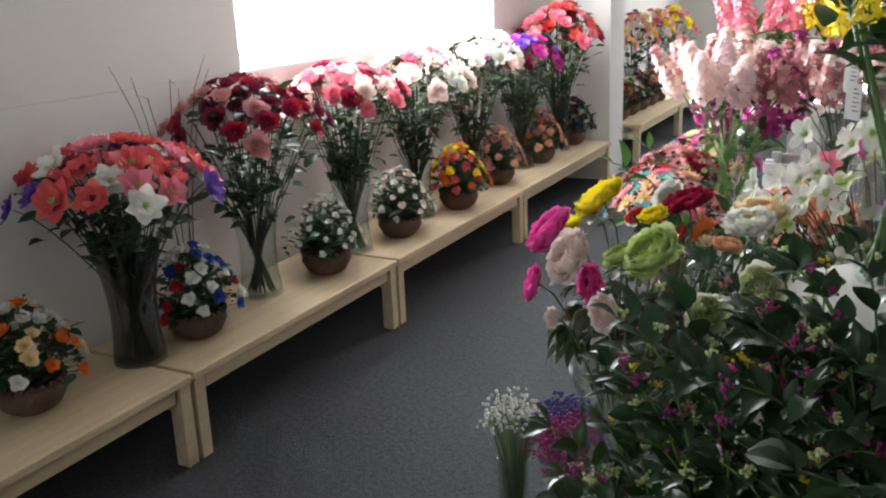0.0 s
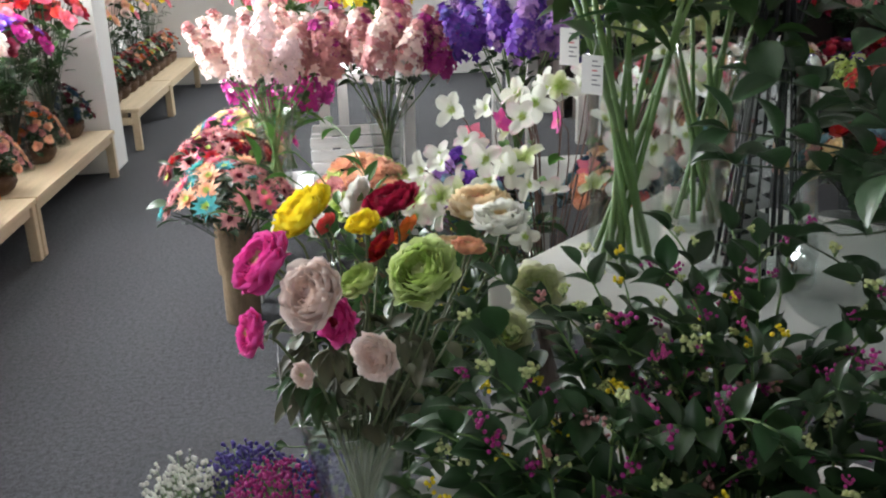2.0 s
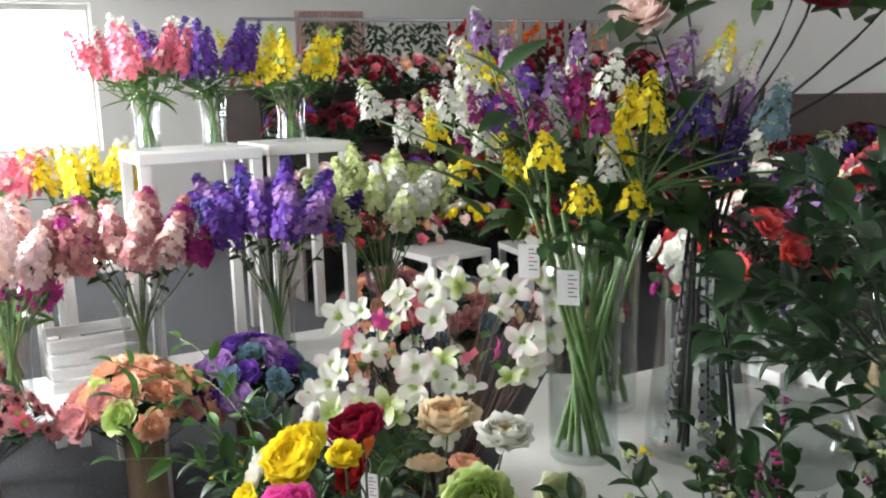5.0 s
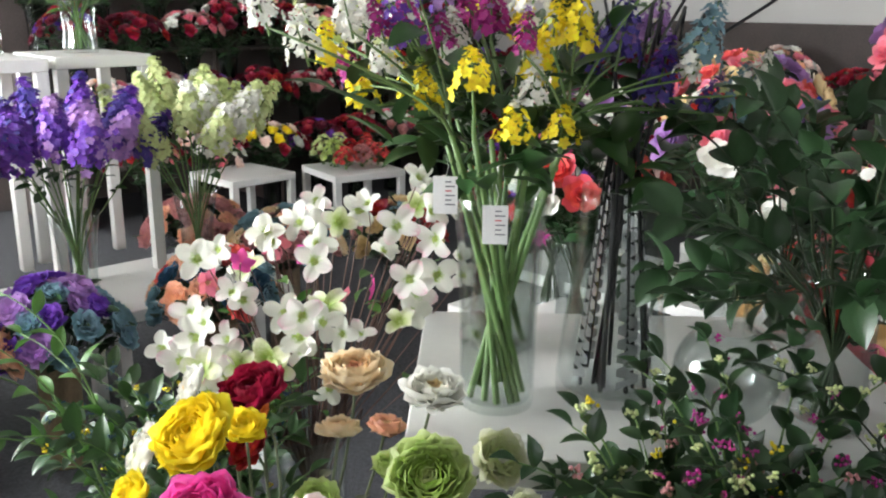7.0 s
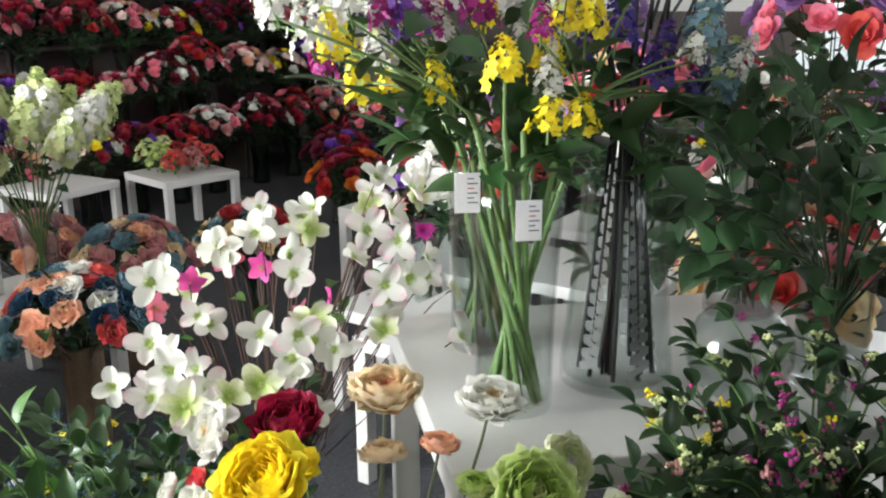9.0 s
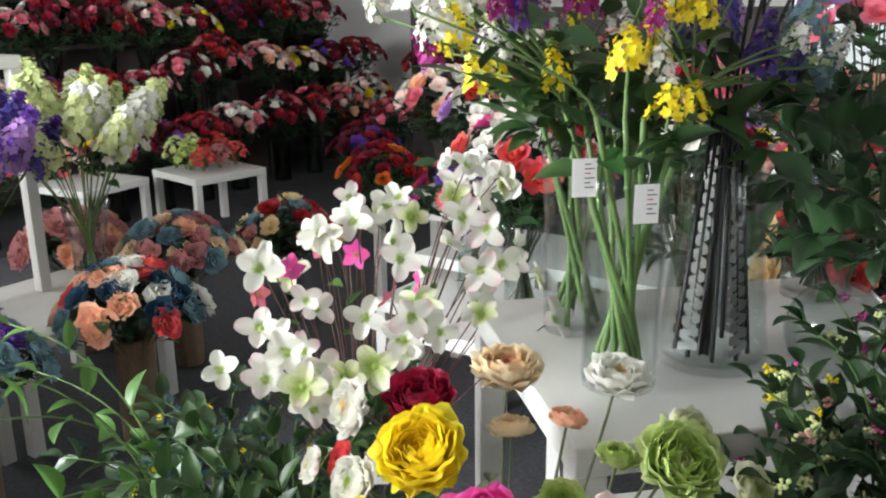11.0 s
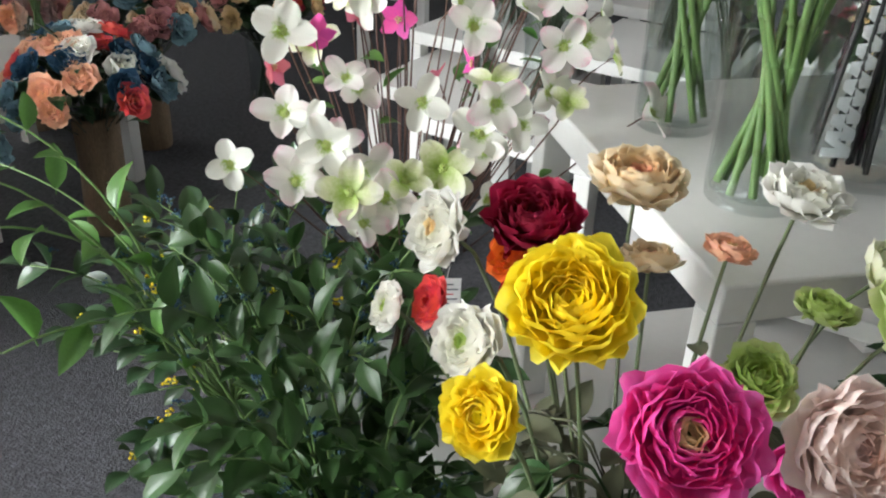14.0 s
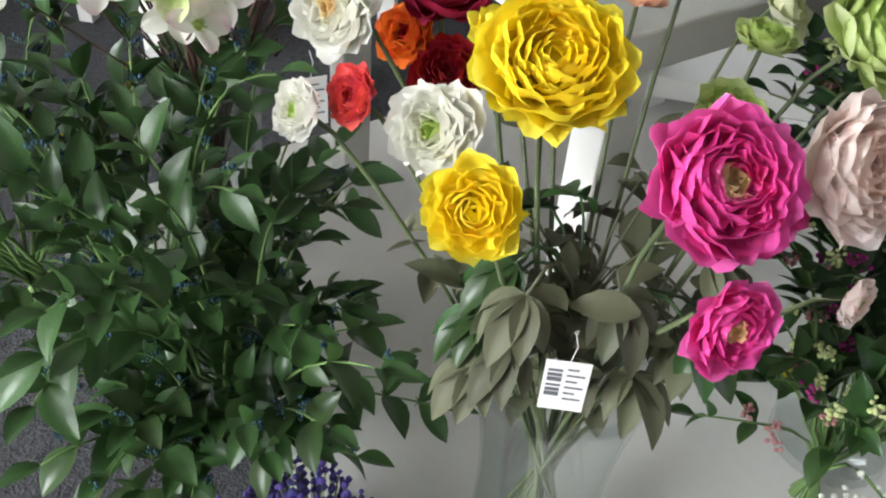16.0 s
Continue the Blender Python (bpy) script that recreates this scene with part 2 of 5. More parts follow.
class Shape:
    """Collects patches, tubes and turned shapes into one mesh."""

    def __init__(self):
        self.v, self.f, self.m = [], [], []

    def add(self, verts, faces, mat=0):
        k = len(self.v)
        self.v.extend(verts)
        self.f.extend(tuple(i + k for i in f) for f in faces)
        self.m.extend([mat] * len(faces))

    def grid(self, pts, nu, nv, mat=0, closed=False):
        faces = []
        for j in range(nv - 1):
            for i in range(nu if closed else nu - 1):
                i2 = (i + 1) % nu
                faces.append((j * nu + i, j * nu + i2, (j + 1) * nu + i2, (j + 1) * nu + i))
        self.add(pts, faces, mat)

    def tube(self, pts, r0, r1, n=5, mat=0):
        out, pts = [], [Vector(p) for p in pts]
        for j, p in enumerate(pts):
            d = (pts[min(j + 1, len(pts) - 1)] - pts[max(j - 1, 0)]).normalized()
            side = d.orthogonal().normalized()
            up = d.cross(side)
            r = r0 + (r1 - r0) * j / (len(pts) - 1)
            for i in range(n):
                a = 2 * math.pi * i / n
                out.append(p + r * (math.cos(a) * side + math.sin(a) * up))
        self.grid(out, n, len(pts), mat, True)
        k = len(self.v) - n
        self.f.append(tuple(range(k, k + n)))
        self.m.append(mat)

    def turned(self, profile, n=28, mat=0, wob=0.0):
        pts = []
        for r, z in profile:
            for i in range(n):
                a = 2 * math.pi * i / n
                q = r * (1 + wob * math.sin(3 * a + 9 * z) + wob * 0.6 * math.sin(7 * a))
                pts.append((q * math.cos(a), q * math.sin(a), z))
        self.grid(pts, n, len(profile), mat, True)

    def ball(self, c, r, mat=0, n=6):
        pts = []
        for j in range(5):
            b = math.pi * (j + 0.001) / 4.002
            for i in range(n):
                a = 2 * math.pi * i / n
                pts.append((c[0] + r * math.sin(b) * math.cos(a), c[1] + r * math.sin(b) * math.sin(a), c[2] - r * math.cos(b)))
        self.grid(pts, n, 5, mat, True)

    def box(self, lo, hi, bev=0.003, mat=0):
        """A box with chamfered edges."""
        c = [(lo[i] + hi[i]) / 2 for i in range(3)]
        h = [(hi[i] - lo[i]) / 2 for i in range(3)]
        bm = bmesh.new()
        bmesh.ops.create_cube(bm, size=2)
        for v in bm.verts:
            v.co = Vector([c[i] + v.co[i] * h[i] for i in range(3)])
        bmesh.ops.bevel(bm, geom=list(bm.edges), offset=min(bev, 0.4 * min(h)), segments=2, profile=0.5, affect="EDGES")
        bm.verts.index_update()
        self.add([v.co.copy() for v in bm.verts], [tuple(v.index for v in f.verts) for f in bm.faces], mat)
        bm.free()

    def mesh(self, name, mats, smooth=True):
        me = bpy.data.meshes.new(name)
        me.from_pydata([tuple(v) for v in self.v], [], self.f)
        for m in mats:
            me.materials.append(m)
        me.polygons.foreach_set("material_index", self.m)
        me.polygons.foreach_set("use_smooth", [smooth] * len(self.f))
        me.update()
        return me


def part(name, me, parent=None, m=None, label=""):
    ob = new(name, me)
    if parent is not None:
        ob.parent = parent
    if m is not None:
        ob.matrix_basis = m
    if label:
        ob["label"] = label
    return ob


def thing(name, at, label, category, group="", rz=0):
    ob = new(name)
    ob.empty_display_size = 0.1
    ob.matrix_basis = pose(*at, 0, 0, rz)
    return tagged(ob, label, category, group)


def aim(at, direction, size, spin=None):
    """Pose with z along direction, scaled."""
    q = Vector(direction).to_track_quat("Z", "Y")
    s = spin if spin is not None else rnd.uniform(0, 6.28)
    return Matrix.Translation(at) @ q.to_matrix().to_4x4() @ Matrix.Rotation(s, 4, "Z") @ Matrix.Diagonal((size, size, size, 1))


def petal(sh, L, W, th0, th1, az, base=(0, 0), ruff=0.0, cup=0.2, nu=5, nv=5, mat=0, tip=0.78, notch=0.0, R=rnd, wrap=0.0, blunt=0.3):
    """One petal growing outward from the axis; th0 to th1 is its rise in degrees."""
    r, z = base
    ph, pts, d = R.uniform(0, 6.28), [], L / (nv - 1)
    ca, sa = math.cos(az), math.sin(az)
    for j in range(nv):
        v = j / (nv - 1)
        w = 0.5 * W * max(0.02, math.sin(math.pi * (0.1 + (tip - 0.1) * v))) ** 0.75
        th = radians(th0 + (th1 - th0) * v)
        for i in range(nu):
            u = 2 * i / (nu - 1) - 1
            e = ruff * v * math.sin(3.3 * u + ph) + ruff * 0.6 * v * math.sin(7 * u + 2 * ph) + cup * w * u * u
            back = notch * L * (1 - abs(u)) * (v == 1) + blunt * L * v * v * u * u
            rr = r - e * math.sin(th) - back * math.cos(th)
            zz = z + e * math.cos(th) - back * math.sin(th)
            x, y = rr, w * u
            if wrap:
                q = max(abs(rr), 0.22)
                x, y = rr - wrap * q * (1 - math.cos(w * u / q)), (1 - wrap) * y + wrap * q * math.sin(w * u / q)
            pts.append((x * ca - y * sa, x * sa + y * ca, zz))
        r += d * math.cos(th)
        z += d * math.sin(th)
    sh.grid(pts, nu, nv, mat)


GOLD = 2.39996
FLOWERS = {}


def ranunculus(outer, inner, n=46, detail=6, openness=1.0, seed=1):
    key = ("ran", outer, inner, n, detail, openness, seed)
    if key not in FLOWERS:
        R, sh = random.Random(seed * 31 + n), Shape()
        for k in range(n):
            q = (k / (n - 1)) ** 0.75
            flare = max(0.0, q - 0.82) * 150 * openness
            petal(sh, (0.3 + 0.88 * q) * R.uniform(0.93, 1.06), 0.5 + 0.9 * q, 22 - 52 * q, 160 - 52 * q - flare + R.uniform(-9, 9), k * GOLD + R.uniform(-0.2, 0.2),
                  (0.02 + 0.2 * q, 0.14 - 0.1 * q), 0.03 + 0.06 * q, 0.05, detail + 2, detail, 1 if q < 0.2 else 0, 0.68, 0.0, R, 0.85, 0.26)
        top_r = max((v[0] ** 2 + v[1] ** 2) ** 0.5 for v in sh.v)
        sh.v = [(v[0] / top_r, v[1] / top_r, v[2] / top_r) for v in sh.v]
        sh.turned([(0.02, -0.16), (0.12, -0.1), (0.2, 0.02), (0.1, 0.1)], 8, 2)
        dye = graded("ranunculus_" + outer, RANUNCULUS_DYES[outer]) if outer in RANUNCULUS_DYES else petal_mat(outer)
        FLOWERS[key] = sh.mesh("ranunculus_head", [dye, petal_mat(inner), STEM])
    return FLOWERS[key]


def rose(c, c2=None, n=20, seed=1):
    key = ("rose", c, c2, n, seed)
    if key not in FLOWERS:
        R, sh = random.Random(seed), Shape()
        for k in range(n):
            q = k / (n - 1)
            petal(sh, 0.55 + 0.55 * q, 0.45 + 0.65 * q, 50 - 48 * q, 125 - 75 * q, k * GOLD, (0.03 + 0.12 * q, 0), 0.05 * q, 0.06, 5, 4, 1 if q < 0.4 else 0, 0.76, 0, R, 0.75, 0.16)
        FLOWERS[key] = sh.mesh("rose_head", [petal_mat(c), petal_mat(c2 or c)])
    return FLOWERS[key]


def dogwood(c, seed):
    key = ("dog", c, seed)
    if key not in FLOWERS:
        R, sh = random.Random(seed), Shape()
        for k in range(4):
            petal(sh, 1.0 * R.uniform(0.88, 1.1), 0.74, 24 + R.uniform(-8, 14), -12 + R.uniform(-26, 34), k * math.pi / 2 + R.uniform(-0.16, 0.16), (0.05, 0), 0.05, 0.32, 7, 7, 0, 0.84, 0.05, R, 0, 0.14)
        for k in range(14):
            a, b = k * GOLD, 0.13 * (k / 13) ** 0.5
            sh.ball((b * math.cos(a), b * math.sin(a), 0.09 - b * 0.4), 0.045, 1)
        sh.tube([(0, 0, -0.3), (0, 0, 0.03)], 0.03, 0.04, 5, 2)
        FLOWERS[key] = sh.mesh("dogwood_head", [graded("dogwood_" + c, DOGWOOD_DYES[c]), petal_mat("lime"), TWIG])
    return FLOWERS[key]


def open_flower(c, centre, petals=6, rings=2, seed=1, slim=0.75):
    key = ("open", c, centre, petals, rings, seed, slim)
    if key not in FLOWERS:
        R, sh = random.Random(seed), Shape()
        for ring in range(rings):
            q = 1 - 0.3 * ring
            for k in range(petals):
                petal(sh, q * R.uniform(0.9, 1.1), slim * q, 12 + 22 * ring, 30 + 24 * ring + R.uniform(-18, 18), 6.283 * (k + 0.5 * ring) / petals + R.uniform(-0.1, 0.1), (0.05, 0), 0.06, 0.15, 4, 4, 0, 0.78, 0, R)
        for k in range(9):
            a, b = k * GOLD, 0.16 * (k / 8) ** 0.5
            sh.ball((b * math.cos(a), b * math.sin(a), 0.12), 0.06, 1, 5)
        FLOWERS[key] = sh.mesh("open_flower_head", [petal_mat(c), petal_mat(centre)])
    return FLOWERS[key]


def spike(c, c2, florets=60, length=3.2, fat=0.75, seed=1, petals=5):
    """A flower spike of many small ruffled florets, one unit wide."""
    key = ("spike", c, c2, florets, length, fat, seed, petals)
    if key not in FLOWERS:
        R, sh = random.Random(seed), Shape()
        sh.tube([(0, 0, -0.5), (0, 0, length)], 0.07, 0.03, 5, 2)
        florets = int(florets * 1.6)
        for k in range(florets):
            q = k / (florets - 1)
            a, z = k * GOLD + R.uniform(-0.3, 0.3), length * q
            rad = fat * (1 - 0.5 * q ** 2) * R.uniform(0.75, 1.05)
            size = 0.31 * (1 - 0.4 * q) * R.uniform(0.85, 1.2)
            tilt = radians(20 + 50 * q + R.uniform(-20, 20))
            d = Vector((math.cos(a) * math.cos(tilt), math.sin(a) * math.cos(tilt), math.sin(tilt)))
            s2 = Shape()
            for i in range(petals):
                petal(s2, 1, 0.8, 5, 45 + R.uniform(-30, 30), 6.283 * i / petals, (0.04, 0), 0.09, 0.2, 3, 3, 0, 0.78, 0, R)
            m = aim((d.x * rad, d.y * rad, z + d.z * rad * 0.4), d, size, R.uniform(0, 6))
            sh.add([m @ Vector(v) for v in s2.v], s2.f, 1 if (q > 0.86 or R.random() < 0.14) else 0)
        FLOWERS[key] = sh.mesh("flower_spike", [petal_mat(c), petal_mat(c2), STEM])
    return FLOWERS[key]


def daisy(c, c2, n=40, seed=1):
    key = ("daisy", c, c2, n, seed)
    if key not in FLOWERS:
        R, sh = random.Random(seed), Shape()
        for k in range(n):
            q = k / (n - 1)
            petal(sh, 0.3 + 0.72 * q, 0.26 + 0.06 * q, 70 - 62 * q, 55 - 40 * q + R.uniform(-8, 8), k * GOLD, (0.05, 0.02), 0.0, 0.3, 3, 4, 1 if q < 0.25 else 0, 0.95, 0, R)
        FLOWERS[key] = sh.mesh("dahlia_head", [petal_mat(c), petal_mat(c2)])
    return FLOWERS[key]


def berry_cluster(c, seed, n=9):
    key = ("berry", c, seed, n)
    if key not in FLOWERS:
        R, sh = random.Random(seed), Shape()
        for k in range(n):
            p = Vector((R.gauss(0, 0.5), R.gauss(0, 0.5), R.uniform(-0.2, 1.0)))
            sh.ball(p, R.uniform(0.2, 0.34), 0, 6)
            sh.tube([(0, 0, -0.8), p], 0.05, 0.04, 3, 1)
        FLOWERS[key] = sh.mesh("berry_cluster", [petal_mat(c), STEM])
    return FLOWERS[key]


def leaf_into(sh, m, L=1.0, W=0.45, fold=0.18, droop=35, mat=0, R=rnd):
    pts, r, z, nv = [], 0.0, 0.0, 6
    for j in range(nv):
        v = j / (nv - 1)
        w = W * L * math.sin(math.pi * min(1, 0.04 + 0.96 * v ** 0.85)) ** 0.9 / 2 + 0.006 * L
        th = radians(15 - droop * v)
        for i, u in enumerate((-1, -0.5, 0, 0.5, 1)):
            pts.append(m @ Vector((r, w * u, z + fold * abs(u) * w * 2)))
        r += L / (nv - 1) * math.cos(th)
        z += L / (nv - 1) * math.sin(th)
    sh.grid(pts, 5, nv, mat)


def leaf_mesh(name, mat, W=0.45, droop=35, fold=0.18):
    key = (name, W, droop)
    if key not in FLOWERS:
        sh = Shape()
        sh.tube([(-0.12, 0, -0.02), (0.02, 0, 0)], 0.014, 0.012, 4)
        leaf_into(sh, Matrix.Identity(4), 1, W, fold, droop)
        FLOWERS[key] = sh.mesh(name, [mat])
    return FLOWERS[key]


def bend(a, b, c, n=7):
    a, b, c = Vector(a), Vector(b), Vector(c)
    return [(1 - t) ** 2 * a + 2 * t * (1 - t) * b + t * t * c for t in (i / (n - 1) for i in range(n))]


def axes(d, roll=0.0):
    """Frame with x along d and z roughly up."""
    d = Vector(d).normalized()
    y = Vector((0, 0, 1)).cross(d)
    y = y.normalized() if y.length > 0.05 else Vector((0, 1, 0))
    z = d.cross(y)
    return Matrix(((d.x, y.x, z.x, 0), (d.y, y.y, z.y, 0), (d.z, y.z, z.z, 0), (0, 0, 0, 1))) @ Matrix.Rotation(roll, 4, "X")

# ---- structure ----
def slab(name, lo, hi, mat, label, bev=0.004, category="structure"):
    sh = Shape()
    sh.box(lo, hi, bev)
    return tagged(part(name, sh.mesh(name, [mat], False)), label, category, "", "structure")


slab("floor", (-2.9, -3.3, -0.1), (7.9, 11.4, 0), CARPET, "dark grey looped carpet floor of the shop", category="floor")
slab("ceiling", (-2.9, -3.3, 2.8), (7.9, 11.4, 2.9), CEIL, "plain off-white ceiling", category="ceiling")
slab("wall_west_below", (-2.9, -3.3, 0), (-2.6, 11.4, 1.22), WALL, "off-white painted wall under the window", category="wall")
slab("wall_west_above", (-2.9, -3.3, 2.62), (-2.6, 11.4, 2.8), WALL, "off-white painted wall over the window", category="wall")
slab("wall_west_near", (-2.9, -3.3, 1.22), (-2.6, 3.4, 2.62), WALL, "off-white painted wall beside the window", category="wall")
slab("wall_west_far", (-2.9, 6.0, 1.22), (-2.6, 11.4, 2.62), WALL, "off-white painted wall beyond the window", category="wall")
slab("wall_pier", (-2.597, 7.05, 0), (-2.12, 7.4, 2.797), WALL, "white wall pier between the two benches", category="wall")
slab("wall_north_left", (-2.6, 11.1, 0), (-1.5, 11.4, 2.8), WALL, "off-white end wall", category="wall")
slab("wall_north_right", (0.6, 11.1, 0), (7.6, 11.4, 2.8), WALL, "off-white end wall with shelves before it", category="wall")
slab("wall_north_below", (-1.5, 11.1, 0), (0.6, 11.4, 1.1), WALL, "off-white end wall under the added fill window", category="wall")
slab("wall_north_above", (-1.5, 11.1, 2.65), (0.6, 11.4, 2.8), WALL, "off-white end wall over the added fill window", category="wall")
slab("wall_east_below", (7.6, -3.3, 0), (7.9, 11.4, 0.85), WALL, "off-white wall under the shop window", category="wall")
slab("wall_east_above", (7.6, -3.3, 2.55), (7.9, 11.4, 2.8), WALL, "off-white wall over the shop window", category="wall")
slab("wall_east_near", (7.6, -3.3, 0.85), (7.9, -0.3, 2.55), WALL, "off-white wall beside the shop window", category="wall")
slab("wall_east_far", (7.6, 3.5, 0.85), (7.9, 11.4, 2.55), WALL, "off-white wall beyond the shop window", category="wall")
# unseen south wall, left open only for the added fill lamp
slab("wall_south_left", (-2.6, -3.3, 0), (-2.4, -3.1, 2.8), WALL, "unseen off-white wall behind the camera", category="wall")
slab("wall_south_right", (0.2, -3.3, 0), (7.6, -3.1, 2.8), WALL, "unseen off-white wall behind the camera", category="wall")
slab("wall_south_above", (-2.4, -3.3, 2.6), (0.2, -3.1, 2.8), WALL, "unseen off-white wall over the fill lamp's opening", category="wall")
slab("wall_south_below", (-2.4, -3.3, 0), (0.2, -3.1, 0.8), WALL, "unseen off-white wall under the fill lamp's opening", category="wall")


def window(name, lo, hi, axis, mullions, label):
    """A window frame with panes in a wall opening; axis 0: the wall runs along x, 1: along y."""
    w = tagged(new(name), label, "window", "", "structure")
    a0, a1, z0, z1, d = lo[axis], hi[axis], lo[2], hi[2], lo[1 - axis]

    def bar(nm, p0, p1, q0, q1, mat, thick=0.03, back=0.0):
        sh = Shape()
        lo3, hi3 = [0, 0, q0], [0, 0, q1]
        lo3[axis], hi3[axis], lo3[1 - axis], hi3[1 - axis] = p0, p1, d + back, d + back + thick
        sh.box(lo3, hi3, 0.004)
        return part(nm, sh.mesh(nm, [mat], False), w)
    bar("window_frame", a0, a1, z0, z0 + 0.06, WHITE)
    bar("window_frame", a0, a1, z1 - 0.06, z1, WHITE)
    n = mullions + 1
    for k in range(n + 1):
        c = a0 + (a1 - a0) * k / n
        bar("window_mullion", max(a0, c - 0.03), min(a1, c + 0.03), z0 + 0.061, z1 - 0.061, WHITE)
    for k in range(n):
        p = bar("pane", a0 + (a1 - a0) * k / n + 0.031, a0 + (a1 - a0) * (k + 1) / n - 0.031, z0 + 0.062, z1 - 0.062, GLASS, 0.006, 0.012)
        p.visible_shadow = False


window("window_1", (-2.86, 3.4, 1.22), (-2.83, 6.0, 2.62), 1, 1, "bright overexposed white window above the bench")
# window_2 is made up: an opening for the fill lamp at the end wall
window("window_2", (-1.5, 11.3, 1.1), (0.6, 11.33, 2.65), 0, 1, "added bright white window that lets fill light through the end wall")
window("window_3", (7.8, -0.3, 0.85), (7.83, 3.5, 2.55), 1, 2, "bright shop window beyond the flowers")

def bright_outdoors(name, lo, hi, strength):
    m, n, l, p = shader(name)
    p.inputs["Base Color"].default_value = (0.8, 0.82, 0.85, 1)
    p.inputs["Emission Color"].default_value = (0.95, 0.98, 1, 1)
    p.inputs["Emission Strength"].default_value = strength
    slab("backdrop_" + name, lo, hi, m, "overexposed bright outdoors beyond the window", category="backdrop")


bright_outdoors("side", (-3.6, 2.0, 0.2), (-3.55, 7.5, 4.0), 5.0)
# glowing sheet behind the made-up end-wall opening, more fill
bright_outdoors("end", (-3.0, 12.0, 0.2), (2.5, 12.05, 4.0), 4.0)
bright_outdoors("street", (9.0, -2.5, 0.0), (9.05, 5.5, 4.0), 0.4)

# ---- furniture ----
def low_bench(y0, y1):
    """A long low pine bench against the side wall."""
    b = thing("bench", (-2.09, y0, 0), "long low unpainted pine bench holding vases and bowls", "bench", "wall benches")
    L = y1 - y0

    def p(nm, lo, hi, bev=0.004):
        sh = Shape()
        sh.box(lo, hi, bev)
        return part(nm, sh.mesh(nm, [PINE], False), b)
    p("bench_top", (-0.49, 0, 0.3), (0.02, L, 0.33))
    p("rail", (-0.02, 0.06, 0.245), (0.0, L - 0.06, 0.298))
    p("rail", (-0.48, 0.06, 0.245), (-0.46, L - 0.06, 0.298))
    for y in (0.0, L - 0.05):
        p("leg", (-0.045, y, 0), (0.01, y + 0.05, 0.297))
        p("leg", (-0.485, y, 0), (-0.43, y + 0.05, 0.297))
        p("cross_rail", (-0.428, y + 0.01, 0.2), (-0.047, y + 0.04, 0.26))


for y0, y1 in ((0.98, 2.37), (2.39, 3.73), (3.75, 5.24), (5.26, 6.95), (7.75, 9.2), (9.22, 10.9)):
    low_bench(y0, y1)


def side_table(at, w=0.6, d=0.6, h=0.45, rz=0, thick=0.05, label="square white lacquered side table with thick legs", leg=0.05):
    t = thing("side_table", at, label, "table", "white side tables", rz)
    sh = Shape()
    sh.box((-w / 2, -d / 2, h - thick), (w / 2, d / 2, h), 0.004)
    part("tabletop", sh.mesh("tabletop", [WHITE], False), t)
    sh = Shape()
    sh.box((-leg / 2, -leg / 2, 0), (leg / 2, leg / 2, h - thick - 0.001), 0.003)
    me = sh.mesh("leg", [WHITE], False)
    for sx in (-1, 1):
        for sy in (-1, 1):
            part("leg", me, t, pose(sx * (w / 2 - leg / 2 - 0.002), sy * (d / 2 - leg / 2 - 0.002), 0))
    return t


# display table with a smaller one on top, set at an angle to the aisle
side_table((0.11, 1.76, 0), 1.3, 1.35, 0.45, 45, label="large low white display table under the near flowers")
side_table((0.262, 1.836, 0.45), 0.62, 0.8, 0.595, 45, label="white side table stacked on the low display table")
# island of low tables in the middle of the room
side_table((-0.62, 4.72, 0), 0.62, 0.62, 0.45)
side_table((0.02, 4.72, 0), 0.62, 0.62, 0.45)
side_table((0.71, 4.72, 0), 0.68, 0.7, 0.45)
side_table((0.08, 5.02, 0.45), 0.55, 0.5, 0.98, label="tall white side table stacked on a low table")
side_table((0.62, 5.1, 0.45), 0.42, 0.5, 0.98, label="tall white side table stacked on a low table")
side_table((3.08, 6.38, 0), 0.58, 0.58, 0.45, -10, label="small white side table holding bundles of tiny flowers")
side_table((2.35, 6.75, 0), 0.55, 0.55, 0.45, 5)


def slatted_crate(at, w, d, h):
    c = thing("slatted_crate", at, "whitewashed slatted wooden crate among the vases", "crate", "white crates")
    n = 4
    for k in range(n):
        for sy in (-1, 1):
            sh = Shape()
            z = h * k / n
            sh.box((-w / 2, sy * d / 2 - 0.008, z), (w / 2, sy * d / 2 + 0.008, z + h / n - 0.012), 0.003)
            part("slat", sh.mesh("slat", [WHITEWASH], False), c)
    for sx in (-1, 1):
        for sy in (-1, 1):
            sh = Shape()
            x, y = sx * (w / 2 - 0.025), sy * (d / 2 - 0.03)
            sh.box((x - 0.02, y - 0.02, 0), (x + 0.02, y + 0.02, h), 0.003)
            part("corner_post", sh.mesh("corner_post", [WHITEWASH], False), c)


slatted_crate((-0.42, 4.86, 0.45), 0.42, 0.26, 0.24)

# ---- vases ----
VASES = {}


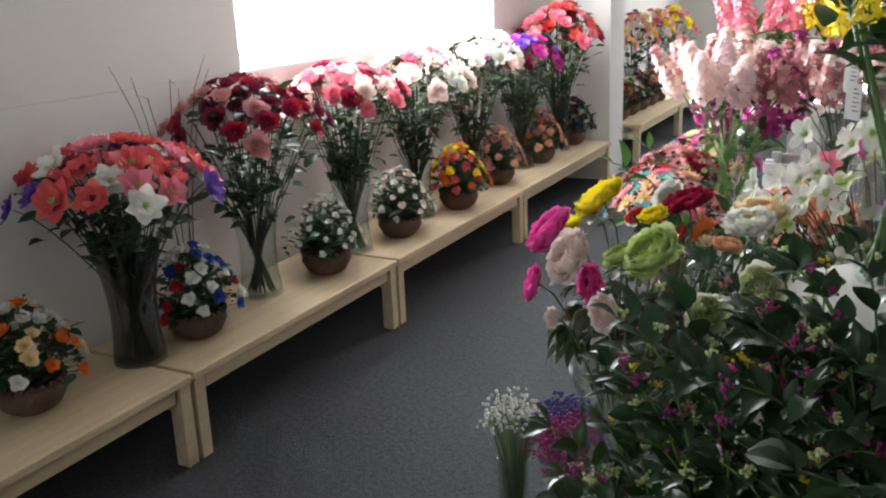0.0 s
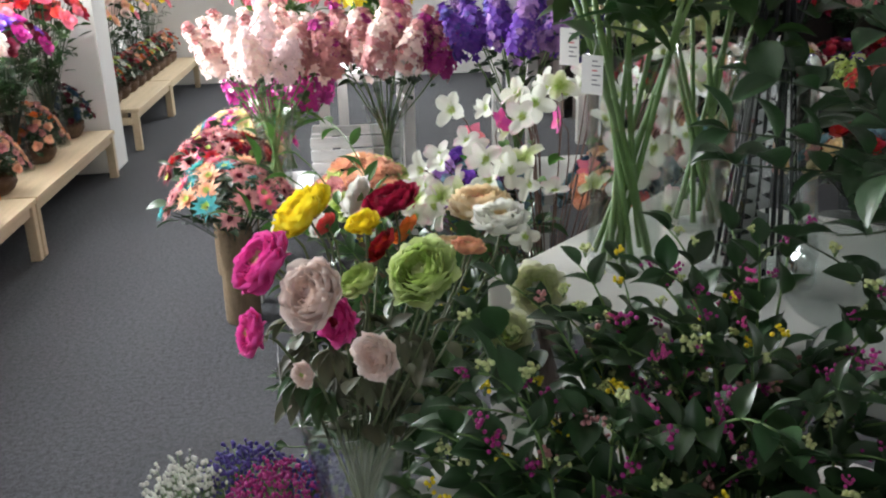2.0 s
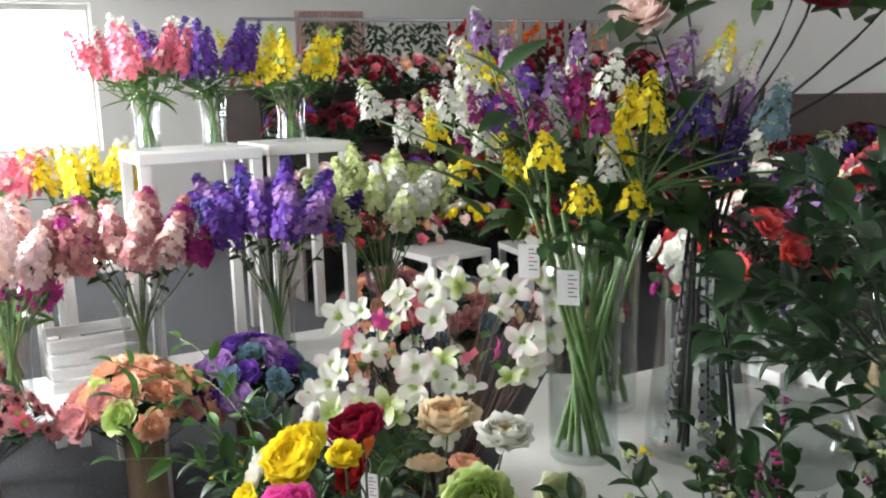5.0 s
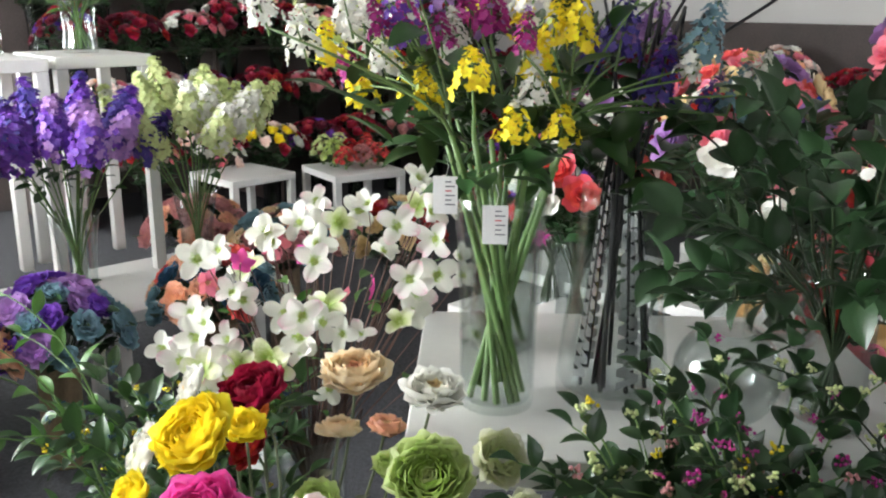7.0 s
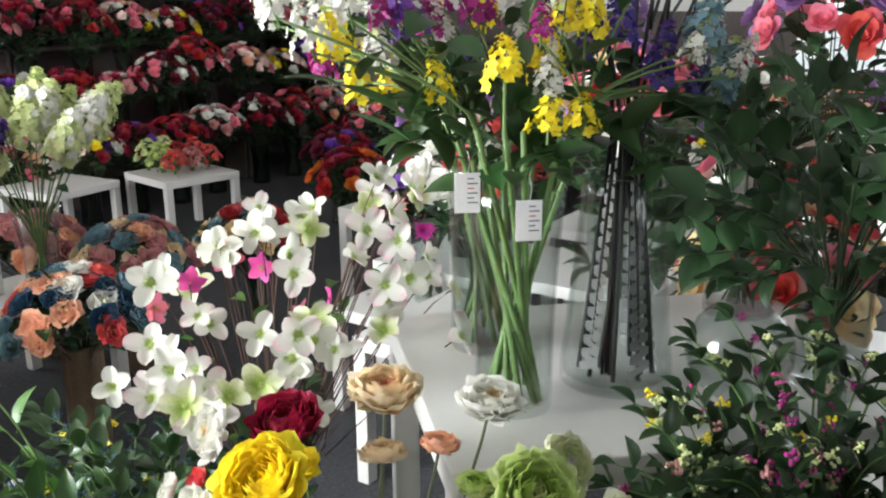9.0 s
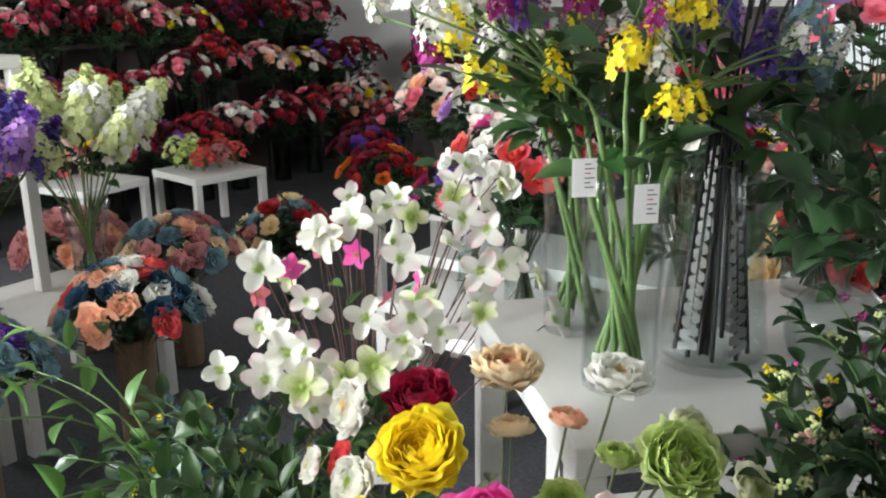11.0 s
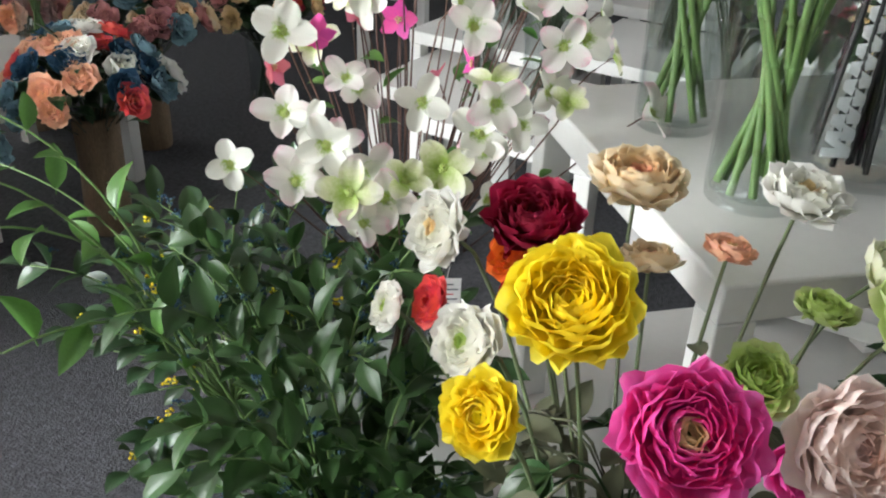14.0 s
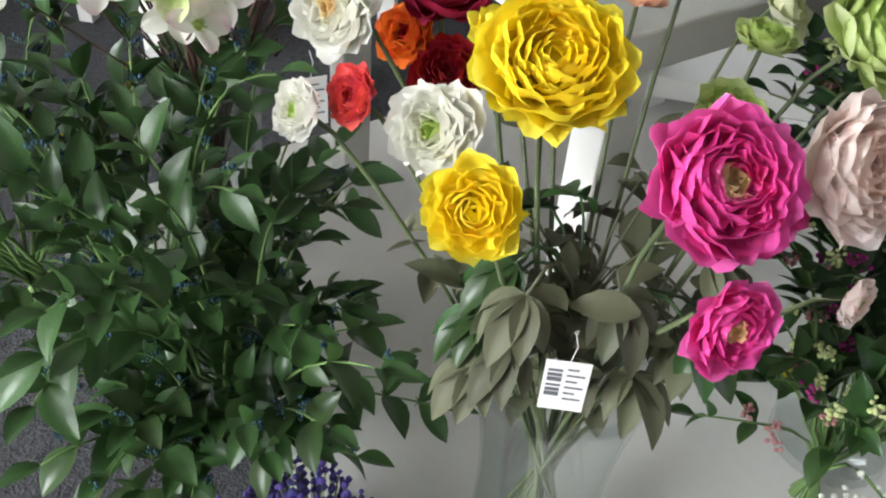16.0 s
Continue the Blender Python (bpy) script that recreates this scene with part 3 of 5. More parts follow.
def vase(at, h, r_base, r_mid, r_top, mat=GLASS, label="tall clear glass vase holding flower stems", group="glass vases"):
    key = (h, r_base, r_mid, r_top, mat.name)
    if key not in VASES:
        sh, out = Shape(), []
        for k in range(13):
            v = k / 12
            r = r_base * (1 - v) ** 2 + 2 * r_mid * v * (1 - v) + r_top * v * v
            out.append((r, h * v))
        inner = [(r - 0.0035, max(z, 0.014)) for r, z in out]
        prof = [(0.001, 0.0), (r_base * 0.6, 0), (r_base * 0.96, 0.001)] + out[1:] + [(out[-1][0] - 0.0017, h + 0.0015)] + inner[::-1][:-1] + [(r_base * 0.9, 0.014), (0.001, 0.014)]
        sh.turned(prof, 32)
        VASES[key] = sh.mesh("glass_vase", [mat])
    ob = tagged(part("glass_vase", VASES[key]), label, "vase", group)
    ob.matrix_basis = pose(*at, 0, 0, rnd.uniform(0, 360))
    ob.visible_shadow = False
    return ob


def log_vase(at, h=0.42, r=0.085):
    v = thing("log_vase", at, "tall flower container of rough split brown log wood", "vase", "log vases")
    sh = Shape()
    sh.turned([(0.001, 0), (r * 0.98, 0.001), (r, 0.01), (r * 1.03, h * 0.3), (r * 0.97, h * 0.6), (r, h - 0.01), (r * 0.96, h), (r * 0.75, h), (r * 0.72, h * 0.2), (0.001, h * 0.2)], 20, 0, 0.03)
    part("trunk", sh.mesh("trunk", [BARK]), v)


def bowl(at, r=0.11, h=0.1, mat=None):
    sh = Shape()
    out = [(0.001, 0.0), (r * 0.55, 0.0), (r * 0.8, h * 0.2), (r, h * 0.6), (r * 0.97, h), (r * 0.9, h), (r * 0.9, h * 0.6), (0.001, h * 0.35)]
    sh.turned(out, 24, 0, 0.012)
    b = thing("bowl", at, "small round dark wicker bowl for an arrangement", "bowl", "wicker bowls")
    part("basket_body", sh.mesh("bowl", [mat or WICKER]), b)
    rim = Shape()
    for k in range(22):
        a = 2 * math.pi * k / 22
        rim.ball((r * 0.95 * math.cos(a), r * 0.95 * math.sin(a), h), 0.011, 0, 6)
    part("rim", rim.mesh("rim", [mat or WICKER]), b)


# ---- bouquets ----
def bouquet(at, heads, neck, label, leaf=LEAF, leaves=60, leaf_len=0.06, stem=STEM_DARK, stem_r=0.0022, foot=0.03, group="", leaf_zone=(0.05, 0.9), leaf_w=0.5, category="bouquet", mains=0):
    """heads: (mesh, place, direction, size), places from the foot of the stems. Stems cross at the neck."""
    b = thing("flower_bouquet", at, label, category, group)
    sh, fo = Shape(), Shape()
    forks = []
    for k in range(mains):
        a, q = 6.283 * k / mains + rnd.uniform(-0.25, 0.25), rnd.uniform(0.75, 1)
        low = Vector((-foot * q * math.cos(a), -foot * q * math.sin(a), 0.016))
        top = Vector((foot * 1.9 * math.cos(a + 0.5), foot * 1.9 * math.sin(a + 0.5), neck * 1.45))
        mid = (low + top) / 2 + Vector((rnd.gauss(0, 0.008), rnd.gauss(0, 0.008), 0))
        main = Shape()
        main.tube(bend(low, mid, top, 9), stem_r * 1.7, stem_r * 1.25, 8)
        for j in range(1, 8):
            main.ball(bend(low, mid, top, 9)[j], stem_r * 1.95, 0, 8)
        part("main_stem", main.mesh("main_stem", [stem]), b)
        forks.append(top)
    for me, p, d, s in heads:
        p, d = Vector(p), Vector(d).normalized()
        part("flower_head", me, b, aim(p, d, s))
        if forks:
            f = min(forks, key=lambda v: (v - p).length)
            sh.tube(bend(f, f + Vector((0, 0, 0.05)), p - d * s * 0.12, 6), stem_r, stem_r * 0.6, 5)
            continue
        side = Vector((p.x, p.y, 0))
        side = side.normalized() if side.length > 0.01 else Vector((1, 0, 0))
        low = Vector((-side.x * foot * rnd.uniform(0.5, 1) + rnd.uniform(-0.3, 0.3) * foot, -side.y * foot * rnd.uniform(0.3, 1), 0.018))
        nk = Vector((side.x * foot * 0.4, side.y * foot * 0.4, neck))
        sh.tube(bend(low, nk, nk + (p - nk) * 0.45, 5)[:-1] + bend(nk * 0.6 + low * 0.15 + p * 0.25, p - d * s * 1.6, p - d * s * 0.12, 5), stem_r, stem_r * 0.7, 5)
    hp = [h[1] for h in heads]
    for k in range(leaves):
        p = Vector(rnd.choice(hp))
        q = rnd.uniform(*leaf_zone)
        c = Vector((p.x * q, p.y * q, neck + (p.z - neck) * q)) + Vector((rnd.gauss(0, 0.02), rnd.gauss(0, 0.02), rnd.gauss(0, 0.015)))
        a = rnd.uniform(0, 6.28)
        d = Vector((math.cos(a) + 2 * p.x, math.sin(a) + 2 * p.y, rnd.uniform(-0.5, 0.7)))
        leaf_into(fo, Matrix.Translation(c) @ axes(d, rnd.uniform(-0.6, 0.6)), leaf_len * rnd.uniform(0.6, 1.3), leaf_w, 0.15, rnd.uniform(10, 60))
    part("stem_cluster", sh.mesh("stems", [stem]), b)["kind"] = "stuff"
    if leaves:
        part("foliage", fo.mesh("foliage", [leaf]), b)["kind"] = "stuff"
    return b


def dome(meshes, sizes, n, z, r, rise, seed, full=0.95, up=0.35, flat=0.0):
    """Heads on a dome of radius r whose rim is at z and whose top is rise higher."""
    R, out = random.Random(seed), []
    for k in range(n):
        q = ((k + 0.5) / n) ** 0.5 * full
        a = k * GOLD + R.uniform(-0.25, 0.25)
        hgt = rise * (1 - q * q) - flat * q
        p = (r * q * math.cos(a), r * q * math.sin(a), z + hgt + R.uniform(-0.3, 0.3) * sizes)
        d = (q * math.cos(a), q * math.sin(a), up + 0.65 * (1 - q))
        out.append((meshes[k % len(meshes)] if len(meshes) < 3 else R.choice(meshes), p, d, sizes * R.uniform(0.82, 1.15)))
    return out


def roses(*cs):
    return [rose(c, None, 18, i + 1) for i, c in enumerate(cs)]


# bench along the window wall: tall vases at the back, bowls between
BZ = 0.331
TALL = (
    (-2.33, 2.4, 0.42, 0.27, 0.16, [open_flower("coral", "burgundy", 6, 2, 1, 0.8), open_flower("white", "lime", 6, 2, 2, 0.8), open_flower("coral", "lime", 6, 2, 4, 0.8), open_flower("pink", "lime", 6, 2, 3, 0.8), open_flower("purple", "violet", 6, 2, 5, 0.8)], 0.06, 30, 0.48, "coral, white, pink and purple anemones with dark leaves", LEAF_DARK),
    (-2.37, 3.12, 0.36, 0.27, 0.2, roses("burgundy", "crimson", "burgundy", "dusty_pink"), 0.042, 26, 0.56, "dark burgundy and red roses with dark leaves", LEAF_DARK),
    (-2.35, 3.8, 0.36, 0.24, 0.16, roses("crimson", "pink", "blush", "pink"), 0.042, 26, 0.6, "pink and crimson roses in leaf", LEAF),
    (-2.37, 4.47, 0.36, 0.25, 0.2, roses("blush", "white", "pink", "blush"), 0.05, 26, 0.58, "pale pink and white roses in leaf", LEAF),
    (-2.37, 5.15, 0.36, 0.26, 0.22, roses("white", "white", "blush"), 0.05, 24, 0.62, "white roses with green buds", LEAF),
    (-2.35, 5.85, 0.36, 0.24, 0.16, roses("purple", "burgundy", "magenta"), 0.045, 24, 0.58, "purple and plum roses", LEAF_DARK),
    (-2.33, 6.5, 0.4, 0.26, 0.24, roses("coral", "pink", "red", "coral"), 0.05, 28, 0.66, "coral red and pink roses", LEAF),
)
for i, (x, y, vh, r, rise, ms, s, n, z, lab, lf) in enumerate(TALL):
    vase((x, y, BZ), vh, 0.095, 0.055, 0.1 if i else 0.12, SMOKE if i == 0 else GLASS, "tall flared glass vase on the pine bench")
    hs = dome(ms, s * 1.12, n + 14, z + 0.1, r * 1.3, rise * 1.1, 40 + i)
    bouquet((x, y, BZ), hs, vh * 0.7, lab, lf, 260, 0.075, STEM_DARK, 0.003, 0.06, "bench bouquets", (0.15, 0.97))
twigs = thing("dry_twigs", (-2.4, 2.75, BZ), "thin bare brown twigs rising behind the bouquets", "twigs")
for k in range(7):
    sh = Shape()
    a = k * 0.9
    sh.tube([(0, 0, 0), (0.04 * math.cos(a), 0.05 * math.sin(a), 0.5), (0.05 * math.cos(a), 0.16 * math.sin(a), 0.8 + 0.04 * (k % 4)), (0.06 * math.cos(a), 0.24 * math.sin(a), 0.9 + 0.05 * (k % 3))], 0.0025, 0.001, 4)
    part("twig", sh.mesh("twig", [TWIG]), twigs)
vase((-2.4, 2.75, BZ), 0.3, 0.05, 0.04, 0.05)
LOWS = (
    (-2.36, 1.98, ("cream", "white", "orange"), 0.024), (-2.3, 2.66, ("white", "red", "white", "blue"), 0.024), (-2.28, 3.47, ("white", "white"), 0.014),
    (-2.27, 4.1, ("white", "blush"), 0.018), (-2.25, 4.72, ("orange", "yellow", "coral"), 0.026), (-2.3, 5.35, ("dusty_pink", "peach"), 0.026),
    (-2.3, 6.05, ("peach", "dusty_pink", "orange"), 0.026), (-2.32, 6.75, ("burgundy", "navy"), 0.026),
)
for i, (x, y, cs, s) in enumerate(LOWS):
    bowl((x, y, BZ), 0.11, 0.1)
    hs = dome(roses(*cs), s, 46, 0.12, 0.185, 0.2, 80 + i, 1.0, 0.2, 0.03)
    bouquet((x, y, BZ + 0.035), hs, 0.06, "bowl arrangement of small %s flowers" % " and ".join(c.replace("_", " ") for c in list(dict.fromkeys(cs))[:3]), LEAF_DARK, 300, 0.05, STEM_DARK, 0.0015, 0.03, "bowl arrangements", (0.3, 0.95))
for i in range(9):
    y = 7.95 + i * 0.32
    cs = (("orange", "red"), ("lime", "white"), ("red", "burgundy"), ("dusty_pink", "peach"))[i % 4]
    bowl((-2.33, y, BZ), 0.1, 0.1)
    bouquet((-2.33, y, BZ + 0.035), dome(roses(*cs), 0.028, 16, 0.12, 0.15, 0.18, 100 + i), 0.06, "small arrangement of %s flowers in dark leaves" % " and ".join(c.replace("_", " ") for c in cs), LEAF_DARK, 120, 0.06, STEM_DARK, 0.0015, 0.03, "far bench arrangements", (0.3, 1.0))
for i in range(4):
    y = 8.0 + i * 0.75
    vase((-2.45, y, BZ), 0.36, 0.09, 0.06, 0.09)
    bouquet((-2.45, y, BZ), dome(roses("pink", "peach", "yellow", "blush"), 0.05, 22, 0.6, 0.25, 0.25, 130 + i), 0.25, "tall bouquet of pink and peach flowers on the far bench", LEAF, 90, 0.07, STEM_DARK, 0.003, 0.05, "far bench bouquets", (0.2, 1.0))

# near display: ranunculus in a clear vase
RB = Vector((-0.46, 1.9, 0.451))
vase(RB, 0.38, 0.085, 0.045, 0.095, GLASS, "clear waisted glass vase with ranunculus stems")
HEADS = (
    ("yellow", "yellow", 0.068, (-0.517, 1.957, 1.15), (-0.55, -0.12, 0.7)), ("hot_pink", "cream", 0.066, (-0.572, 1.84, 1.115), (-0.62, -0.32, 0.65)),
    ("blush", "blush", 0.067, (-0.5, 1.745, 1.1), (-0.6, -0.6, 0.5)), ("crimson", "crimson", 0.064, (-0.375, 2.06, 1.13), (-0.3, -0.1, 0.9)),
    ("cream", "peach", 0.066, (-0.235, 2.01, 1.13), (-0.1, -0.1, 1)), ("lime", "green_white", 0.064, (-0.352, 1.718, 1.13), (-0.45, -0.55, 0.75)),
    ("white", "cream", 0.05, (-0.43, 2.13, 1.125), (-0.7, 0.35, 0.3)), ("yellow", "yellow", 0.045, (-0.59, 1.99, 1.075), (-0.8, 0.0, 0.45)),
    ("white", "lime", 0.046, (-0.555, 2.025, 1.11), (-0.8, 0.3, 0.4)), ("coral", "red", 0.03, (-0.49, 2.1, 1.085), (-0.6, 0.4, 0.4)),
    ("white", "lime", 0.03, (-0.5, 2.14, 1.07), (-0.6, 0.5, 0.4)), ("orange", "red", 0.038, (-0.35, 2.09, 1.07), (-0.4, 0.2, 0.3)),
    ("lime", "lime", 0.044, (-0.439, 1.82, 1.085), (-0.4, -0.2, 0.8)), ("peach", "cream", 0.034, (-0.27, 1.897, 1.1), (0.1, -0.1, 1)),
    ("white", "cream", 0.055, (-0.226, 1.848, 1.155), (-0.1, -0.2, 1)), ("cream", "peach", 0.042, (-0.3, 1.965, 1.08), (0.1, 0.1, 0.8)),
    ("lime", "lime", 0.036, (-0.344, 1.794, 1.11), (0.0, -0.1, 1)), ("hot_pink", "cream", 0.045, (-0.595, 1.81, 1.02), (-0.78, -0.4, 0.25)),
    ("hot_pink", "crimson", 0.045, (-0.47, 1.77, 1.05), (-0.5, -0.6, 0.1)), ("blush", "blush", 0.045, (-0.42, 1.69, 1.03), (-0.5, -0.7, 0.1)),
    ("red", "crimson", 0.045, (-0.394, 2.045, 1.06), (-0.5, 0.0, 0.5)), ("green_white", "lime", 0.045, (-0.25, 1.66, 1.06), (-0.1, -0.7, 0.5)),
    ("green_white", "white", 0.05, (-0.19, 1.76, 1.08), (-0.1, -0.6, 0.5)), ("blush", "lime", 0.024, (-0.52, 1.71, 1.0), (-0.5, -0.6, 0.1)),
    ("yellow", "yellow", 0.04, (-0.427, 1.998, 1.115), (-0.2, -0.3, 0.9)),
)
hs = []
for i, (c, c2, s, p, d) in enumerate(HEADS):
    hs.append((ranunculus(c, c2, 72 if s > 0.055 else 48, 7 if s > 0.055 else 6, 1.0 if s > 0.035 else 0.3, i % 4), Vector(p) - RB, d, s * 0.92))
bouquet(RB, hs, 0.32, "large mixed bouquet of yellow, pink, red, cream and green ranunculus", LEAF_GREY, 110, 0.05, STEM_GREY, 0.003, 0.06, "near display flowers", (0.1, 0.6), 0.5)


def lobed_leaves(at, n):
    """Drooping greyed lobed leaves round the vase's neck."""
    t = thing("leaf_spray", at, "drooping grey-green lobed leaves round the vase rim", "foliage", "near display flowers")
    for k in range(n):
        sh, a = Shape(), rnd.uniform(0, 6.28)
        out, z = rnd.uniform(0.05, 0.12), rnd.uniform(-0.02, 0.1)
        c = Vector((out * math.cos(a), out * math.sin(a), z))
        sh.tube(bend((0, 0, -0.02), (c.x * 0.5, c.y * 0.5, z + 0.05), c, 5), 0.0018, 0.0015, 4)
        for off in (-1.1, -0.55, 0, 0.55, 1.1):
            d = Vector((math.cos(a + off), math.sin(a + off), -0.5 - 0.3 * rnd.random()))
            leaf_into(sh, Matrix.Translation(c) @ axes(d, rnd.uniform(-0.4, 0.4)), 0.055 * (1.2 - 0.3 * abs(off)), 0.4, 0.2, 60)
        part("lobed_leaf", sh.mesh("lobed_leaf", [LEAF_GREY if k % 3 else LEAF]), t)


lobed_leaves(RB + Vector((0, 0, 0.44)), 24)

# dogwood in a vase behind
DB = Vector((-0.02, 2.45, 0.451))
vase(DB, 0.36, 0.08, 0.06, 0.085, GLASS, "clear glass vase with brown dogwood twigs")
DOG = (
    (-0.134, 2.58, 1.185), (-0.179, 2.418, 1.135), (-0.074, 2.331, 1.238), (0.082, 2.286, 1.254), (-0.115, 2.25, 1.149), (0.017, 2.467, 1.231), (-0.257, 2.336, 1.067),
    (-0.298, 2.375, 1.105), (-0.25, 2.48, 1.105), (-0.313, 2.33, 1.06), (-0.109, 2.21, 1.107), (0.076, 2.244, 1.159), (0.201, 2.244, 1.182), (-0.082, 2.506, 1.225),
    (0.016, 2.203, 1.1), (0.182, 2.506, 1.244), (0.29, 2.441, 1.262), (0.184, 2.342, 1.323), (0.085, 2.559, 1.26), (0.253, 2.307, 1.283), (-0.182, 2.232, 1.115), (-0.292, 2.419, 1.058),
)
hs = []
for i, p in enumerate(DOG):
    for k in range(3):
        q = Vector(p) - DB + (Vector((rnd.gauss(0, 0.05), rnd.gauss(0, 0.05), rnd.gauss(-0.03, 0.04))) if k else Vector((0, 0, 0)))
        d = Vector((q.x * 1.2 - 0.45 + rnd.gauss(0, 0.3), q.y * 1.2 - 0.45 + rnd.gauss(0, 0.3), 0.45 + rnd.gauss(0, 0.25)))
        hs.append((dogwood(("white", "ice", "white", "ice", "green_white")[(i + 2 * k) % 5], (i * 3 + k) % 7), q, d, rnd.uniform(0.032, 0.046)))
for k in range(6):
    hs.append((open_flower("hot_pink" if k % 2 else "pink", "cream", 5, 1, k), Vector((-0.15 + 0.06 * k, 0.12 - 0.03 * k, 0.7 + rnd.uniform(-0.08, 0.05))), (rnd.gauss(0, 1), rnd.gauss(0, 1), 0.3), 0.032))
bouquet(DB, hs, 0.34, "spray of white dogwood blossoms with pink-tinged edges on brown twigs", LEAF_BRIGHT, 40, 0.04, TWIG, 0.0018, 0.05, "near display flowers", (0.5, 0.95))

# spikes of stocks in tall vases on the upper table
SB = Vector((-0.01, 1.935, 1.046))
vase(SB, 0.34, 0.06, 0.056, 0.073, GLASS, "tall clear glass vase with thick green stems")
SPK = (
    ("yellow", "white", (-0.075, 1.853, 1.48), 0.032, 12, 1.6), ("yellow", "yellow", (-0.108, 1.9, 1.545), 0.034, 14, 1.6), ("yellow", "yellow", (0.065, 1.934, 1.545), 0.036, 20, 2.0),
    ("yellow", "yellow", (0.029, 1.858, 1.47), 0.032, 14, 1.5), ("yellow", "lime", (0.03, 2.18, 1.5), 0.034, 18, 2.0), ("yellow", "yellow", (0.07, 2.3, 1.55), 0.034, 18, 2.0), ("yellow", "yellow", (0.07, 1.872, 1.6), 0.036, 24, 2.4),
    ("white", "white", (0.03, 2.194, 1.6), 0.036, 26, 2.8), ("white", "white", (0.069, 2.122, 1.57), 0.034, 24, 2.4), ("white", "green_white", (-0.021, 2.271, 1.585), 0.034, 26, 2.8), ("white", "lime", (-0.06, 2.2, 1.63), 0.034, 26, 2.8),
    ("magenta", "lilac", (0.098, 2.067, 1.61), 0.036, 26, 2.6), ("violet", "purple", (0.188, 1.81, 1.52), 0.036, 28, 2.6), ("violet", "lilac", (0.173, 1.871, 1.58), 0.036, 28, 2.8), ("slate", "white", (0.205, 1.752, 1.58), 0.036, 28, 2.8),
    ("lilac", "white", (0.3, 1.9, 1.6), 0.036, 28, 2.8), ("slate", "green_white", (0.3, 1.75, 1.5), 0.034, 28, 2.6), ("magenta", "hot_pink", (0.18, 2.2, 1.62), 0.034, 26, 2.6),
    ("white", "green_white", (-0.291, 2.120, 1.632), 0.03, 18, 2.0), ("white", "white", (-0.227, 2.120, 1.587), 0.03, 18, 2.0), ("white", "white", (-0.146, 2.120, 1.624), 0.03, 18, 2.0), ("white", "green_white", (-0.081, 2.120, 1.554), 0.03, 18, 2.0),
    ("yellow", "lime", (-0.178, 2.120, 1.578), 0.03, 18, 2.0), ("magenta", "lilac", (-0.036, 2.120, 1.616), 0.03, 18, 2.0), ("yellow", "lime", (-0.125, 2.120, 1.511), 0.03, 18, 2.0), ("magenta", "lilac", (0.038, 2.120, 1.589), 0.03, 18, 2.0),
)
hs = []
for i, (c, c2, p, s, fl, ln) in enumerate(SPK):
    q = Vector(p) - SB
    hs.append((spike(c, c2, fl + 10, ln, 0.9, i % 3, 5), q, (q.x * 0.8, q.y * 0.8, 0.8), s))
for k in range(26):
    q = Vector((rnd.uniform(-0.14, 0.36), rnd.uniform(1.72, 2.4), rnd.uniform(1.48, 1.76))) - SB
    c, c2 = (("white", "green_white"), ("yellow", "lime"), ("white", "white"), ("violet", "lilac"), ("lilac", "white"), ("magenta", "lilac"))[k % 6]
    hs.append((spike(c, c2, 30, 2.6, 0.8, k % 3, 5), q, (q.x * 1.2, q.y * 1.2, 0.7), rnd.uniform(0.022, 0.028)))
bouquet(SB, hs, 0.3, "tall bunch of yellow, white and violet stocks with thick green stems", LEAF, 150, 0.085, STEM, 0.0032, 0.05, "near display flowers", (0.3, 0.9), 0.42, mains=11)
SB2 = Vector((0.175, 2.1, 1.046))
vase(SB2, 0.33, 0.06, 0.056, 0.068, GLASS, "tall clear glass vase with thick green stems")
hs = [(spike(("white", "lilac", "yellow", "purple")[i % 4], "white", 26, 2.6, 0.8, i % 3, 5), Vector((0.17 * math.cos(i * 1.1) - 0.08, 0.17 * math.sin(i * 1.1), 0.56 + 0.04 * (i % 3))), (math.cos(i * 1.1), math.sin(i * 1.1), 1.6), 0.035) for i in range(9)]
bouquet(SB2, hs, 0.3, "second bunch of white and lilac stocks behind the first", LEAF, 60, 0.08, STEM, 0.0032, 0.048, "near display flowers", (0.4, 0.9), 0.42, mains=7)


def zigzag_bundle(at):
    """Dark stems wrapped in cellophane, whose bright crimps are built as zigzag metallic strips."""
    t = thing("cellophane_bundle", at, "dark stems wrapped in crimped reflective cellophane in a vase", "decoration")
    for k in range(9):
        a = 6.283 * k / 9
        sh = Shape()
        sh.tube([(0.06 * math.cos(a), 0.06 * math.sin(a), 0.016), (0.02 * math.cos(a), 0.02 * math.sin(a), 0.42)], 0.004, 0.003, 6)
        part("dark_stem", sh.mesh("dark_stem", [BLACK]), t)
        if k % 2 == 0:
            # metallic zigzag strip in place of the cellophane's glinting crimps
            rb, pts = Shape(), []
            for j in range(30):
                z = 0.03 + 0.33 * j / 29
                rr, aa = 0.066 - 0.04 * j / 29, a + (0.3 if j % 2 else -0.3)
                for w in (-0.0065, 0.0065):
                    pts.append((rr * math.cos(aa), rr * math.sin(aa), z + w))
            rb.grid(pts, 2, 30)
            part("metal_ribbon", rb.mesh("metal_ribbon", [SHINY_WRAP], False), t)


vase((0.17, 1.845, 1.046), 0.34, 0.095, 0.075, 0.062, GLASS, "wide clear glass vase with dark wrapped stems")
zigzag_bundle((0.17, 1.845, 1.046))


